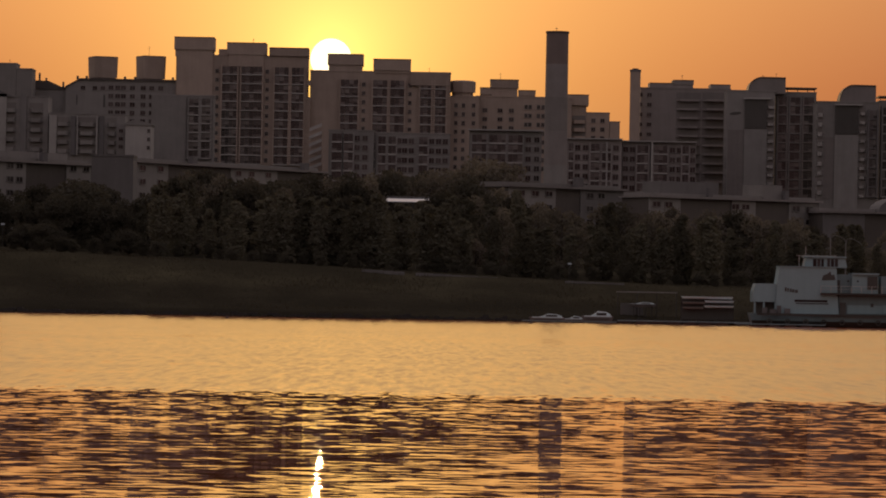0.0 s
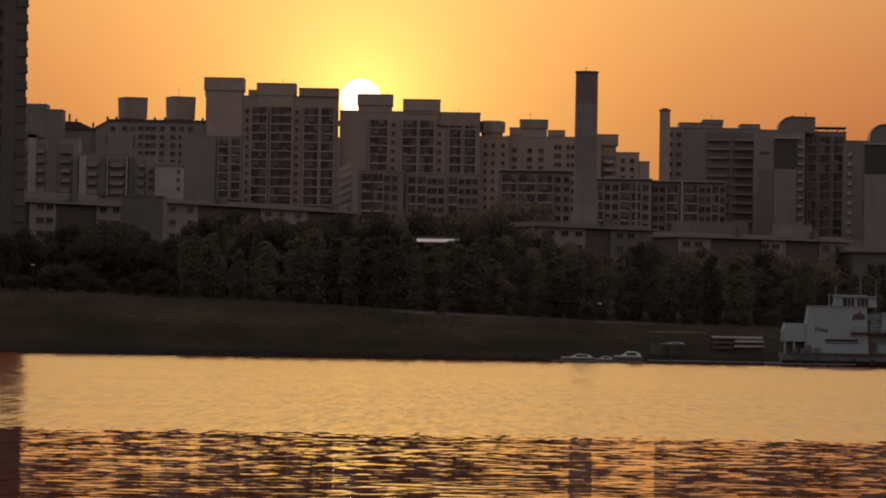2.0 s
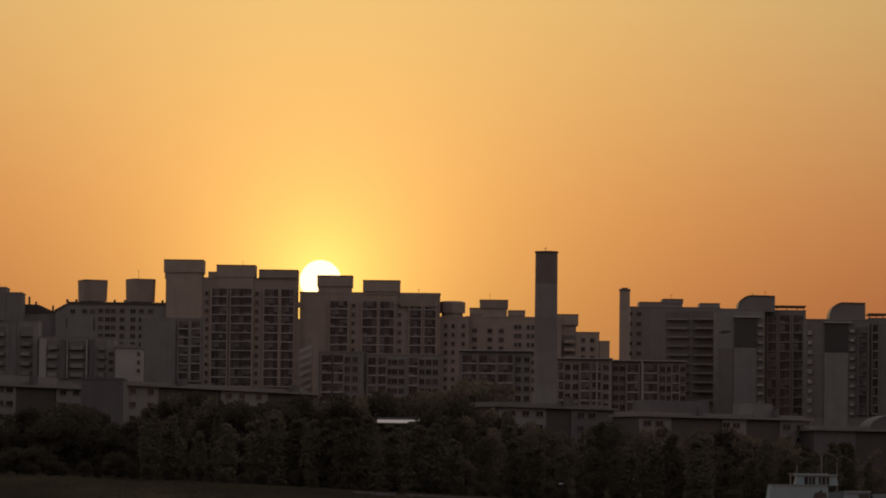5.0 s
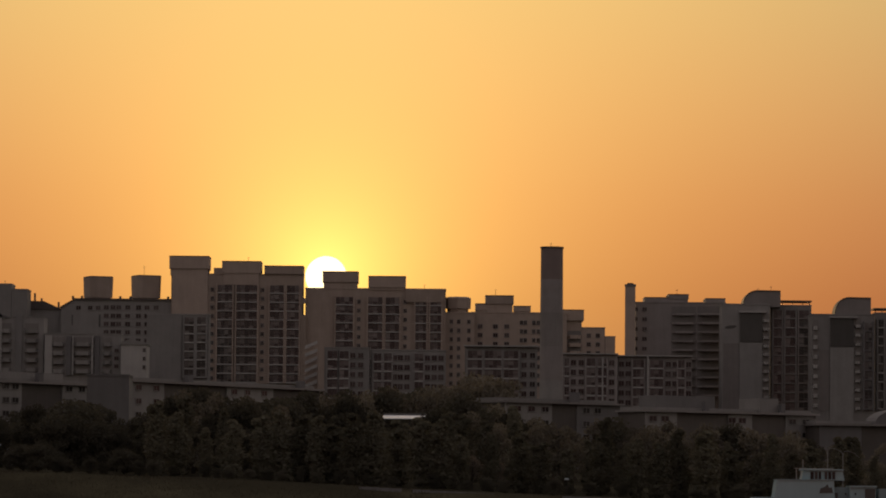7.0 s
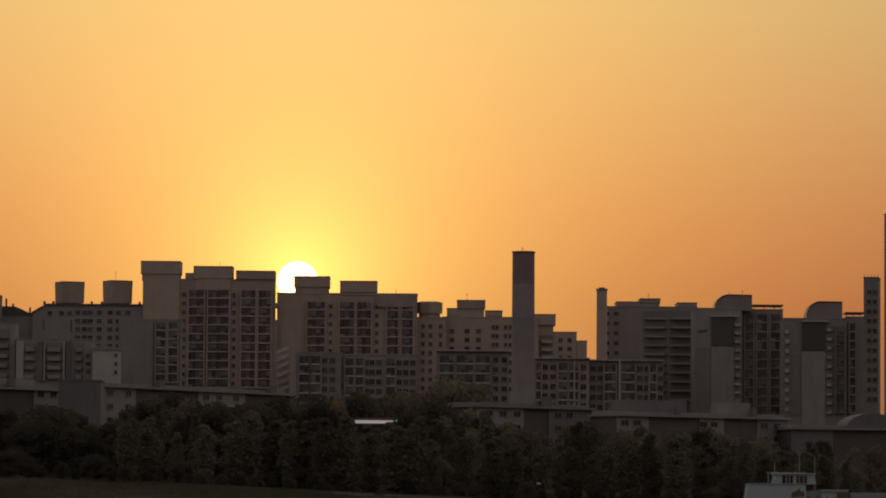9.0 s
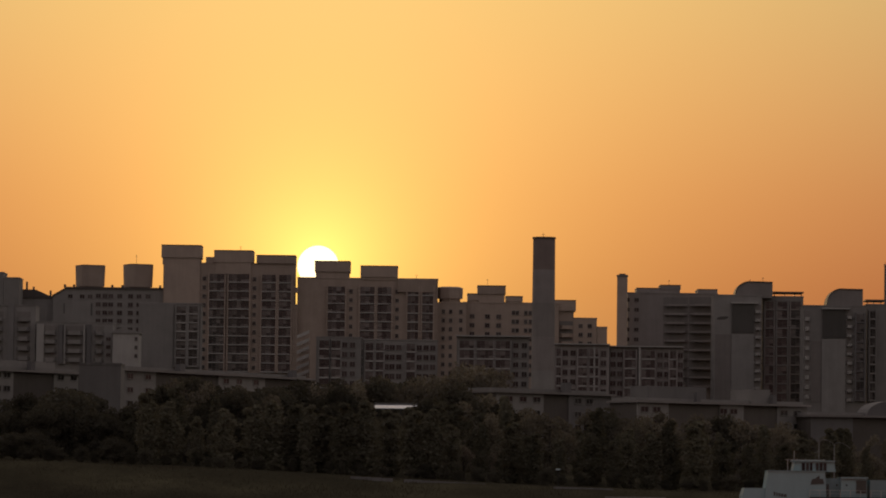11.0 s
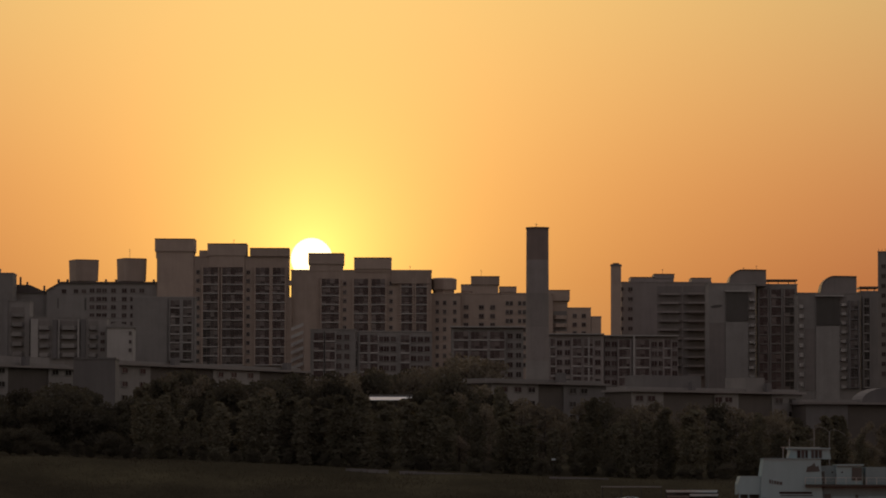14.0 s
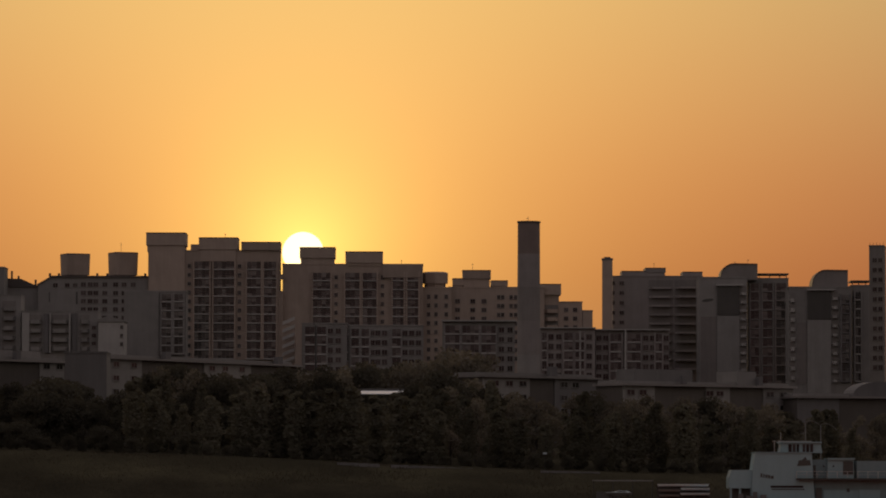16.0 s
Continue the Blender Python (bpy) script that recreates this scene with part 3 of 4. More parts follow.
b.box("pier", *(-108.66, -108.33, 43.53, 55.04), -1.2, 0.0, PALE)
b.box("stair_bay", *(-110.33, -108.99, 43.51, 55.02), -0.9, 0.0, DUSK)
b.box("stair_bay", *(-101.99, -100.66, 43.66, 55.17), -0.9, 0.0, DUSK)
b.windows([-95.66], [50.94, 48.6, 46.27], 1.2, 1.0)
b = Building("gabled apartment building end wall, pale and plain", -94.09, -86.44, 52.55, 1294, wall=PALE, group="left blocks", coping=False)
bm = bmesh.new()
prism(bm, ((-0.3, b.h), (b.w + 0.3, b.h), (b.w + 0.3, b.h + 0.4), (b.w * 0.35, b.h + 1.7), (-0.3, b.h + 0.5)), -0.3, 12.3)
part("roof", bm, GREY, b.ob)
b.windows([-87.22], [50.94, 48.44, 45.95], 0.7, 1.0)
b = Building("apartment building with a plain gable wall and glazed side", -89.42, -70.54, 63.32, 1336, wall=GREY, group="left blocks")
b.box("gable_panel", -89.22, -78.75, b.z, 63.25, -0.35, 0.0, GREY)
b.bay(-78.07, -74.81, 44.15, 62.69)
b.bay(-74.29, -71.2, 44.23, 62.77)
b.windows([-85.12, -83.06], [53.63], 0.7, 0.9)

# ------------------------------------------------------------------ right group
b = Building("apartment building with curved pale balconies and boxy roof houses", 59.63, 87.13, 68.67, 1346, wall=STACK_PALE, group="right blocks", depth=14)
for r in ((62.38, 69.82, 68.37, 70.27), (69.64, 75.86, 68.49, 71.26), (81.07, 87.12, 68.18, 70.08)):
    b.cap(r[0], r[1], r[2] - 0.4, r[3], band=1.2, lip=0.2)
b.windows([59.57, 62.34], [66.71, 63.69, 60.66, 57.63, 54.61], 1.3, 1.1)
b.bands(70.6, 78.1, 40.32, 67.65, 10, high=0.6, material=STACK_PALE)
b.bands(78.5, 86.6, 40.12, 67.8, 10, out=1.9, high=0.6, material=STACK_PALE)
b.mast(72.37, 71.25, 1.8)
px0, px1 = 56.07, 59.17
pipe = thing("boiler_chimney", px0, 1340, ground_z(px0, 1340), "tall square boiler chimney with a dark head", "chimney", turn=-4)
hh = 73.44 - ground_z(px0, 1340)
part("shaft", boxes((0, px1 - px0, 0, px1 - px0, 0, hh)), CREAM, pipe)
part("head", boxes((-0.15, px1 - px0 + 0.15, -0.15, px1 - px0 + 0.15, hh, hh + 0.6)), DUSK, pipe)
part("flue", boxes((0.6, px1 - px0 - 0.6, 0.6, px1 - px0 - 0.6, hh + 0.6, hh + 1.0)), ROOF, pipe)


def arch_block(label, bx, arch, panel, stubs, step, low):
    """Apartment tower with an arched roof house and a dark sign panel on its end wall."""
    b = Building(label, *bx, wall=GREY, group="right blocks", depth=14)
    x0, x1, z0, z1 = arch
    r = (x1 - x0) * 0.38
    curve = [(x0 + r - r * math.cos(a), z0 + (z1 - z0) * math.sin(a)) for a in [math.pi / 2 * i / 8 for i in range(9)]]
    bm = bmesh.new()
    prism(bm, [(x - b.x, z - b.z) for x, z in [(x0, z0 - 0.6)] + curve + [(x1, z1 - 0.1), (x1, z0 - 0.6)]][::-1], 1.0, 11.0)
    part("arched_penthouse", bm, STACK_DIM, b.ob, "grey roof house with a curved shoulder")
    bm = bmesh.new()
    skin = [(x - b.x, z - b.z) for x, z in curve + [(x1, z1 - 0.1)]]
    prism(bm, [(x, z + 0.35) for x, z in skin] + skin[::-1], 0.8, 11.2)
    part("arched_roof", bm, ROOF, b.ob)
    b.box("sign_panel", *panel, -0.5, 0.0, DARKPANEL, "large dark blank panel")
    b.box("panel_hood", panel[0] - 0.3, panel[1] + 1.2, panel[3], panel[3] + 0.4, -1.2, 0.0, PALE)
    b.bands(stubs[0], stubs[1], stubs[2], stubs[3], step, out=1.0, high=0.8)
    return b


b = arch_block("tall apartment tower with an arched roof house", (84.56, 99.0, 67.19, 1322), (90.98, 102.19, 67.28, 71.35), (89.95, 96.57, 56.0, 64.83), (96.72, 98.76, 39.09, 64.57), 10, 0)
b.box("end_wall", 89.87, 96.66, b.z, 55.82, -0.4, 0.0, END_WALL)
b.box("lower_wall", *(84.95, 89.71, 34.82, 55.54), -0.12, 0.0, STACK_DIM)
ex0, ex1, ez0, ez1 = 85.36, 88.93, 59.96, 60.98
bm = bmesh.new()
prism(bm, [((ex0 + ex1) / 2 - b.x + (ex1 - ex0) / 2 * math.cos(a), (ez0 + ez1) / 2 - b.z + 0.45 * (ez1 - ez0) * math.sin(a) + 0.22 * math.cos(a)) for a in [6.28319 * i / 16 for i in range(16)]], -0.08, 0.0)
part("emblem", bm, DARKPANEL, b.ob, "small dark oval emblem")
b.mast(95.52, 71.34, 0.9)
b.mast(99.43, 71.41, 1.5)
b = Building("apartment tower wing with a thin roof canopy", 99.4, 111.75, 67.12, 1326, wall=GREY, group="right blocks")
b.box("canopy", *(102.52, 111.89, 68.43, 68.85), 0.5, 10, ROOF)
for x in [103.04, 106.11, 109.18, 111.22]:
    b.box("canopy_post", x - 0.12, x + 0.12, 66.98, 68.69, 1.0, 1.25, DARKSTEEL)
b.bay(100.1, 103.0, 35.18, 65.85, material=STACK_DIM)
b.bay(103.68, 107.09, 35.24, 65.92, material=GREY)
b.bay(107.77, 111.18, 35.32, 65.99, material=STACK_DIM)
b = arch_block("tall apartment tower with an arched roof house", (109.77, 128.31, 63.31, 1300), (116.58, 127.27, 63.36, 68.37), (115.21, 122.05, 53.94, 62.46), (122.38, 124.22, 35.31, 62.38), 10, 0)
b.box("end_wall", 115.1, 122.11, b.z, 53.77, -0.4, 0.0, END_WALL)
b.box("lower_wall", *(111.94, 114.95, 34.8, 53.0), -0.12, 0.0, STACK_DIM)
b.bands(110.17, 111.5, 35.92, 61.81, 9, out=0.8)
b.bay(125.09, 127.76, 35.37, 61.27, material=DUSK)
b = Building("apartment tower wing with a thin roof canopy", 128.78, 134.23, 64.05, 1304, wall=GREY, group="right blocks")
b.box("canopy", *(128.51, 134.2, 65.22, 65.72), 0.5, 9, ROOF)
for x in [128.94, 130.87, 132.88]:
    b.box("canopy_post", x - 0.12, x + 0.12, 63.87, 65.38, 1.0, 1.25, DARKSTEEL)
b.bay(129.49, 131.5, 35.54, 62.35)
b = Building("tall dark apartment tower with a roof railing", 129.35, 133.57, 73.36, 1260, wall=GREY, turn="viewer", group="right blocks")
for i in range(5):
    b.box("railing", b.x + 0.2 + i * 0.95, b.x + 0.3 + i * 0.95, b.z + b.h, b.z + b.h + 1.1, 0.1, 0.2, DARKSTEEL)
b.windows([b.x + 1.6, b.x + 3.2], [b.z + b.h - 4 - i * FL for i in range(12)], 1.1, 1.2)
b = Building("very tall dark apartment tower", 132.06, 150.3, 89.47, 1230, wall=GREY, turn="viewer", group="right blocks")
b.windows([b.x + 1.5 + 2.4 * i for i in range(6)], [b.z + b.h - 3 - i * FL for i in range(22)], 1.3, 1.3)

# ------------------------------------------------------------------ the very tall tower by the river
tx1 = -80.7
tz1, tz2 = 84.88, 87.94
b = Building("very tall dark residential tower with ribbed corner balconies", tx1 - 30, tx1 - 0.9, tz1, 790, depth=22, wall=TOWER, turn="viewer", group="river tower")
b.box("penthouse", tx1 - 28, tx1 - 1.2, tz1, tz2 - 1.5, 1.0, 14)
b.box("roof_fin", tx1 - 22, tx1 - 1.6, tz2 - 1.5, tz2, 1.0, 12)
b.mast(tx1 - 2.2, tz2, 1.4, y=1.5)
n = int((tz1 - b.z - 6) / 3.0)
rib = mesh_of(boxes((-1.6, 0.5, 0.0, 6.0, 0.0, 0.5), (-1.6, 0.4, 0.1, 5.9, 0.5, 1.6), (-1.6, 0.22, 0.3, 5.7, 1.6, 3.0)), "corner_balcony", TOWER)
for i in range(n):
    part("corner_balcony", rib, None, b.ob, at=(b.w + 0.35, -0.4, 6 + i * 3.0))
for i in range(n):
    for x in (24.2, 20.5, 16.0):
        f = part("window", window_mesh(2.2, 1.7, TOWER), None, b.ob, at=(x, 0, 7.6 + i * 3.0))
        part("pane", pane_mesh(2.2, 1.7), None, f)

# ------------------------------------------------------------------ low-rise row behind the trees
def low_slab(label, x0, y0, x1, y1, top, walls, cols, rows_z, depth=9.0, roof=True):
    """Five-storey slab from (x0, y0) to (x1, y1). walls: stretches (from, to, material, out); cols: window places along the front."""
    w = math.hypot(x1 - x0, y1 - y0)
    # body colour is darkened for the shade in the recesses between wall panels
    b = Building(label, x0, x0 + w, top, y0, depth=depth, wall=SHADEWALL, turn=math.degrees(math.atan2(y1 - y0, x1 - x0)), group="low-rise row", category="low-rise building", name="low_rise_building", coping=False)
    for a, c, m, out in walls:
        b.box("wall_panel", x0 + a * w, x0 + c * w, b.z, top - 0.4, -out, 0.0, m)
    if roof:
        b.box("roof", x0 - 0.5, x0 + w + 0.5, top - 0.4, top, -1.1, depth + 0.5, STACK_DIM, "pale flat concrete roof slab")
        bm = bmesh.new()
        prism(bm, ((-0.3, b.h), (w + 0.3, b.h), (w + 0.3, b.h + 0.6), (-0.3, b.h + 0.6)), 1.5, depth - 1)
        part("roof_deck", bm, GREY, b.ob)
    for frac, out in cols:
        for z in rows_z:
            f = part("window", window_mesh(1.75, 0.95), None, b.ob, at=(frac * w, -out, z - b.z))
            part("pane", pane_mesh(1.75, 0.95), None, f)
    return b


x0, x1 = -93.56, -70.4
b = low_slab("low-rise slab with a pale roof and grey end walls", x0, 850, x1, 880, 28.75, ((0.28, 0.48, GREY, 0.3), (0.79, 0.98, GREY, 0.3), (0.0, 0.2, GREY, 0.3)),
             ((0.36, 0.3), (0.43, 0.3), (0.84, 0.3), (0.94, 0.3), (0.1, 0.3)), [27.65 - 2.65 * i for i in range(5)])
b.box("roof_house", x0 + 0.4 * b.w, x0 + 0.86 * b.w, b.z + b.h, b.z + b.h + 1.9, 2.0, 8, GREY)
for f in (0.62,):
    b.box("chimney_pot", x0 + f * b.w - 0.6, x0 + f * b.w + 0.6, b.z + b.h, b.z + b.h + 1.8, -0.6, 0.6, DUSK)
x0, x1 = -67.25, -59.29
b = Building("blank-ended low-rise block, slate grey", x0, x1, 29.11, 838, depth=10, wall=SLATE, group="low-rise row", category="low-rise building", name="low_rise_building")
x0, x1 = -60.06, -24.94
b = low_slab("long low-rise slab with a pale roof, half hidden by trees", x0, 852, x1, 905, 28.85, ((0.0, 0.165, GREY, 0.3), (0.49, 0.74, GREY, 0.3)),
             ((0.035, 0.3), (0.125, 0.3), (0.53, 0.3), (0.6, 0.3), (0.69, 0.3)), [27.45 - 2.65 * i for i in range(5)])
for f in (0.3, 0.9):
    b.box("chimney_pot", x0 + f * b.w - 0.8, x0 + f * b.w + 0.8, b.z + b.h, b.z + b.h + 1.5, -0.4, 0.8, DUSK)
x0, x1 = 12.59, 35.74
b = low_slab("low-rise slab with a pale roof behind trees", x0, 860, x1, 880, 25.71, ((0.0, 0.4, GREY, 0.3), (0.62, 1.0, SLATE, 0.3)),
             ((0.1, 0.3), (0.22, 0.3), (0.34, 0.3), (0.7, 0.3), (0.8, 0.3)), [24.17 - 2.65 * i for i in range(4)])
b.box("chimney_pot", x0 + 0.58 * b.w, x0 + 0.64 * b.w, b.z + b.h, b.z + b.h + 2.0, -0.4, 0.8, DUSK)
x0, x1 = 40.11, 75.31
b = low_slab("long low-rise slab with a pale roof behind trees", x0, 862, x1, 885, 24.16, ((0.0, 0.18, GREY, 0.3), (0.48, 0.62, GREY, 0.3), (0.82, 1.0, GREY, 0.3)),
             ((0.04, 0.3), (0.11, 0.3), (0.5, 0.3), (0.56, 0.3), (0.86, 0.3), (0.94, 0.3)), [22.47 - 2.65 * i for i in range(4)])
b.box("roof_house", x0 + 0.1 * b.w, x0 + 0.44 * b.w, b.z + b.h, 27.13, 2.0, 8, SLATE)
b.box("roof_house", x0 + 0.69 * b.w, x0 + 0.8 * b.w, b.z + b.h, 27.03, 1.0, 8, GREY)
for f in (0.35, 0.8):
    b.box("chimney_pot", x0 + f * b.w - 0.5, x0 + f * b.w + 0.5, b.z + b.h, b.z + b.h + 1.8, -0.6, 0.4, DUSK)
x0, x1 = 75.39, 96.62
b = low_slab("low-rise hall with a pale roof edge", x0, 875, x1, 880, 22.03, ((0.0, 0.4, DUSK, 0.3),), (), [])
bm = bmesh.new()
cx = 92.38 - x0
prism(bm, [(cx + 5.5 * math.cos(a), b.h + 3.0 * math.sin(a)) for a in [math.pi * i / 14 for i in range(15)]][::-1], -0.6, 6)
part("arched_roof", bm, DUSK, b.ob, "grey arched hall roof")

# park pavilion with a bright metal roof
x0, x1 = -10.83, -2.14
pv = thing("pavilion", x0, 806, ground_z(x0, 806), "open park pavilion with a shiny sloping metal roof", "pavilion")
zr = 20.82 - ground_z(x0, 806)
bm = bmesh.new()
w = x1 - x0
v = [bm.verts.new(p) for p in ((0, 0, zr), (w * 0.68, 0, zr), (w, 9, zr + 0.75), (0.4, 9, zr + 0.75))]
u = [bm.verts.new((p.co.x, p.co.y, p.co.z - 0.12)) for p in v]
bm.faces.new(v)
bm.faces.new(u[::-1])
for i in range(4):
    j = (i + 1) % 4
    bm.faces.new((v[j], v[i], u[i], u[j]))
part("roof", bm, BRIGHTROOF, pv)
part("ridge", boxes((0.2, w, 9.0, 9.3, zr + 0.5, zr + 1.15)), DARKPANEL, pv)
for x, y in ((0.5, 0.6), (w * 0.6, 0.6), (0.8, 8.4), (w * 0.9, 8.4)):
    part("post", boxes((x - 0.12, x + 0.12, y - 0.12, y + 0.12, 0, zr - 0.1 + 0.083 * y)), DARKSTEEL, pv)

# ------------------------------------------------------------------ trees
def leaf_quad(bm, c, s, rnd):
    a, e = rnd.uniform(0, 6.283), rnd.uniform(-0.4, 0.4)
    u = Vector((math.cos(a), math.sin(a), 0.3 * rnd.uniform(-1, 1))) * s
    w = Vector((-math.sin(a) * math.sin(e), math.cos(a) * math.sin(e), math.cos(e))) * s * rnd.uniform(0.6, 1.0)
    v = [bm.verts.new(c + p) for p in (-u - w * 0.4, u * 0.2 - w, u + w * 0.3, -u * 0.1 + w)]
    bm.faces.new(v)


def tree_meshes(kind, seed):
    """Trunk with limbs, and a crown of leaf clumps, 10 m high."""
    rnd = random.Random(seed)
    tr = bmesh.new()
    tube(tr, 0, 0, 0, 3.2, 0.26, 0.2, 8)
    tube(tr, 0, 0, 3.2, 8.0 if kind != "poplar" else 9.2, 0.2, 0.05, 7)
    cr = bmesh.new()
    blobs = []
    if kind == "broad":
        for i in range(19):
            a, h = rnd.uniform(0, 6.283), rnd.uniform(1.6, 8.4)
            r = rnd.uniform(0.4, 2.6) * (1.15 - abs(h - 5.5) / 6)
            blobs.append((Vector((r * math.cos(a), r * math.sin(a), h)), rnd.uniform(0.9, 1.6)))
        blobs.append((Vector((0, 0, 8.6)), 1.2))
        count = 300
    elif kind == "poplar":
        for i in range(14):
            h = 0.7 + 8.9 * i / 13
            r = 0.55 * rnd.random()
            a = rnd.uniform(0, 6.283)
            blobs.append((Vector((r * math.cos(a), r * math.sin(a), h)), 0.28 + 0.8 * math.sin(math.pi * min(1, (i + 2.5) / 16)) ** 0.8))
        count = 220
    else:
        for i in range(12):
            a, h = rnd.uniform(0, 6.283), rnd.uniform(0.8, 8.6)
            r = rnd.uniform(0.3, 1.8)
            blobs.append((Vector((r * math.cos(a), r * math.sin(a), h)), rnd.uniform(0.7, 1.3)))
        count = 170
    for c, r in blobs:
        limb = [tr.verts.new(Vector((0, 0, max(1.5, c.z - 1.8))) + d) for d in (Vector((0.08, 0, 0)), Vector((-0.05, 0.07, 0)), Vector((-0.05, -0.07, 0)))]
        tip = tr.verts.new(c)
        for i in range(3):
            tr.faces.new((limb[i], limb[(i + 1) % 3], tip))
        for _ in range(count):
            d = Vector((rnd.gauss(0, 1), rnd.gauss(0, 1), rnd.gauss(0, 1)))
            d = d.normalized() * r * (0.3 + 0.95 * rnd.random() ** 0.7)
            d.z *= 0.85
            leaf_quad(cr, c + d, rnd.uniform(0.10, 0.22), rnd)
    return mesh_of(tr, "trunk", BARK), mesh_of(cr, "crown", {"broad": LEAF, "poplar": LEAF_D}.get(kind, LEAF_B))


TREES = {}
for k, seeds in (("broad", (1, 2, 3)), ("poplar", (4, 5)), ("thin", (6, 7))):
    TREES[k] = [tree_meshes(k, s) for s in seeds]
LABELS = {"broad": "dark broad-leaved tree in the riverside park", "poplar": "dark slender poplar in the riverside park", "thin": "thin half-bare tree in the riverside park"}
tree_rnd = random.Random(11)


def tree(kind, x, y, top, wide=1.0):
    z = ground_z(x, y) - 0.15
    s = max(2.0, top - z) / 10.0
    ob = thing("tree", x, y, z, LABELS[kind], "tree", "park trees", turn=tree_rnd.uniform(0, 360))
    trunk, crown = tree_rnd.choice(TREES[kind])
    for nm, me in (("trunk", trunk), ("crown", crown)):
        p = part(nm, me, None, ob)
        p.scale = (s * wide, s * wide, s)
    return ob


HALL = (-10.75, -2.12, 19.03)     # keep the pavilion roof clear
# top line of the wood: place across, height
WOOD = ((-85.8, 21.8), (-75.7, 21.9), (-70.6, 22.9), (-66.6, 23.7), (-61.5, 22.2), (-58.4, 21.4), (-49.3, 22.4), (-45.8, 24.5), (-43.8, 26.4), (-41.8, 25.6), (-39.2, 24.9), (-32.1, 25.4), (-25.0, 25.1), (-18.9, 24.2), (-9.7, 22.6), (1.4, 24.4), (7.5, 24.5), (12.6, 23.4), (17.7, 22.1), (23.8, 21.5), (31.9, 20.7), (37.0, 21.8), (42.0, 21.5), (50.2, 20.6), (52.2, 20.0), (56.3, 21.3), (62.4, 20.2), (67.5, 19.0), (72.6, 17.6), (79.5, 17.5), (86.8, 17.4))
x = -98.0
while x < 98:
    top = lerp(WOOD, x)
    if HALL[0] - 2.5 < x * 1.01 < HALL[1] + 2.0:
        top = min(top, HALL[2])
    tree("broad" if x < 5 or tree_rnd.random() < 0.35 else "thin", x, 790 + tree_rnd.uniform(-12, 12), top + tree_rnd.uniform(-1.4, 0.9), tree_rnd.uniform(0.9, 1.35))
    x += tree_rnd.uniform(2.6, 4.6)
x = -96.0
while x < 96:
    top = lerp(WOOD, x)
    k = "broad" if x < -52 or (x < 5 and tree_rnd.random() < 0.25) else ("poplar" if tree_rnd.random() < (0.7 if x < 5 else 0.4) else "thin")
    if HALL[0] - 2.5 < x * 1.07 < HALL[1] + 2.0:
        top = min(top, HALL[2])
    tree(k, x, 738 + tree_rnd.uniform(-12, 12), top - tree_rnd.uniform(1.5, 5.5), tree_rnd.uniform(0.85, 1.3))
    x += tree_rnd.uniform(2.2, 4.2)
x = -94.0
while x < 94:
    top = lerp(WOOD, x)
    if x < -44 or tree_rnd.random() < 0.8:
        tree("broad", x, 708 + tree_rnd.uniform(-6, 6), ground_z(x, 708) + tree_rnd.uniform(1.6, 5.0 if x < -40 else 2.8), tree_rnd.uniform(1.2, 2.0))
    x += tree_rnd.uniform(1.8, 3.4)
x = -46.0
while x < 72:
    tree("poplar", x, 718 + tree_rnd.uniform(-6, 6), 17.6 - 0.04 * x + tree_rnd.uniform(-2.6, 2.0), tree_rnd.uniform(1.15, 1.8))
    x += tree_rnd.uniform(2.2, 5.4)
# single trees that stand out
for k, sx, top, wd in (("broad", -63.84, 22.86, 1.5), ("thin", -42.41, 25.79, 1.0), ("thin", -40.39, 25.24, 0.9),
                      ("thin", -31.47, 24.62, 1.0), ("poplar", 0.93, 19.86, 1.1), ("poplar", 7.65, 19.04, 1.2),
                      ("poplar", -9.92, 18.15, 1.1), ("poplar", -22.02, 19.63, 1.2)):
    tree(k, sx, 758 if k != "poplar" else 733, top, wd)
# trees between the low-rise row and the middle row
for row_y, lift in ((945, 0.0), (985, 1.2)):
    x = -27.0
    while x < 17.0:
        top = lerp(((-27, 30.5), (-18, 31.8), (0, 32.5), (3, 36.0), (9, 36.6), (13, 33.5), (17, 30.0)), x) + lift
        tree("thin" if tree_rnd.random() < 0.75 else "broad", x, row_y + tree_rnd.uniform(-12, 12), top - tree_rnd.uniform(-0.5, 2.4), tree_rnd.uniform(0.8, 1.2))
        x += tree_rnd.uniform(2.2, 3.8)

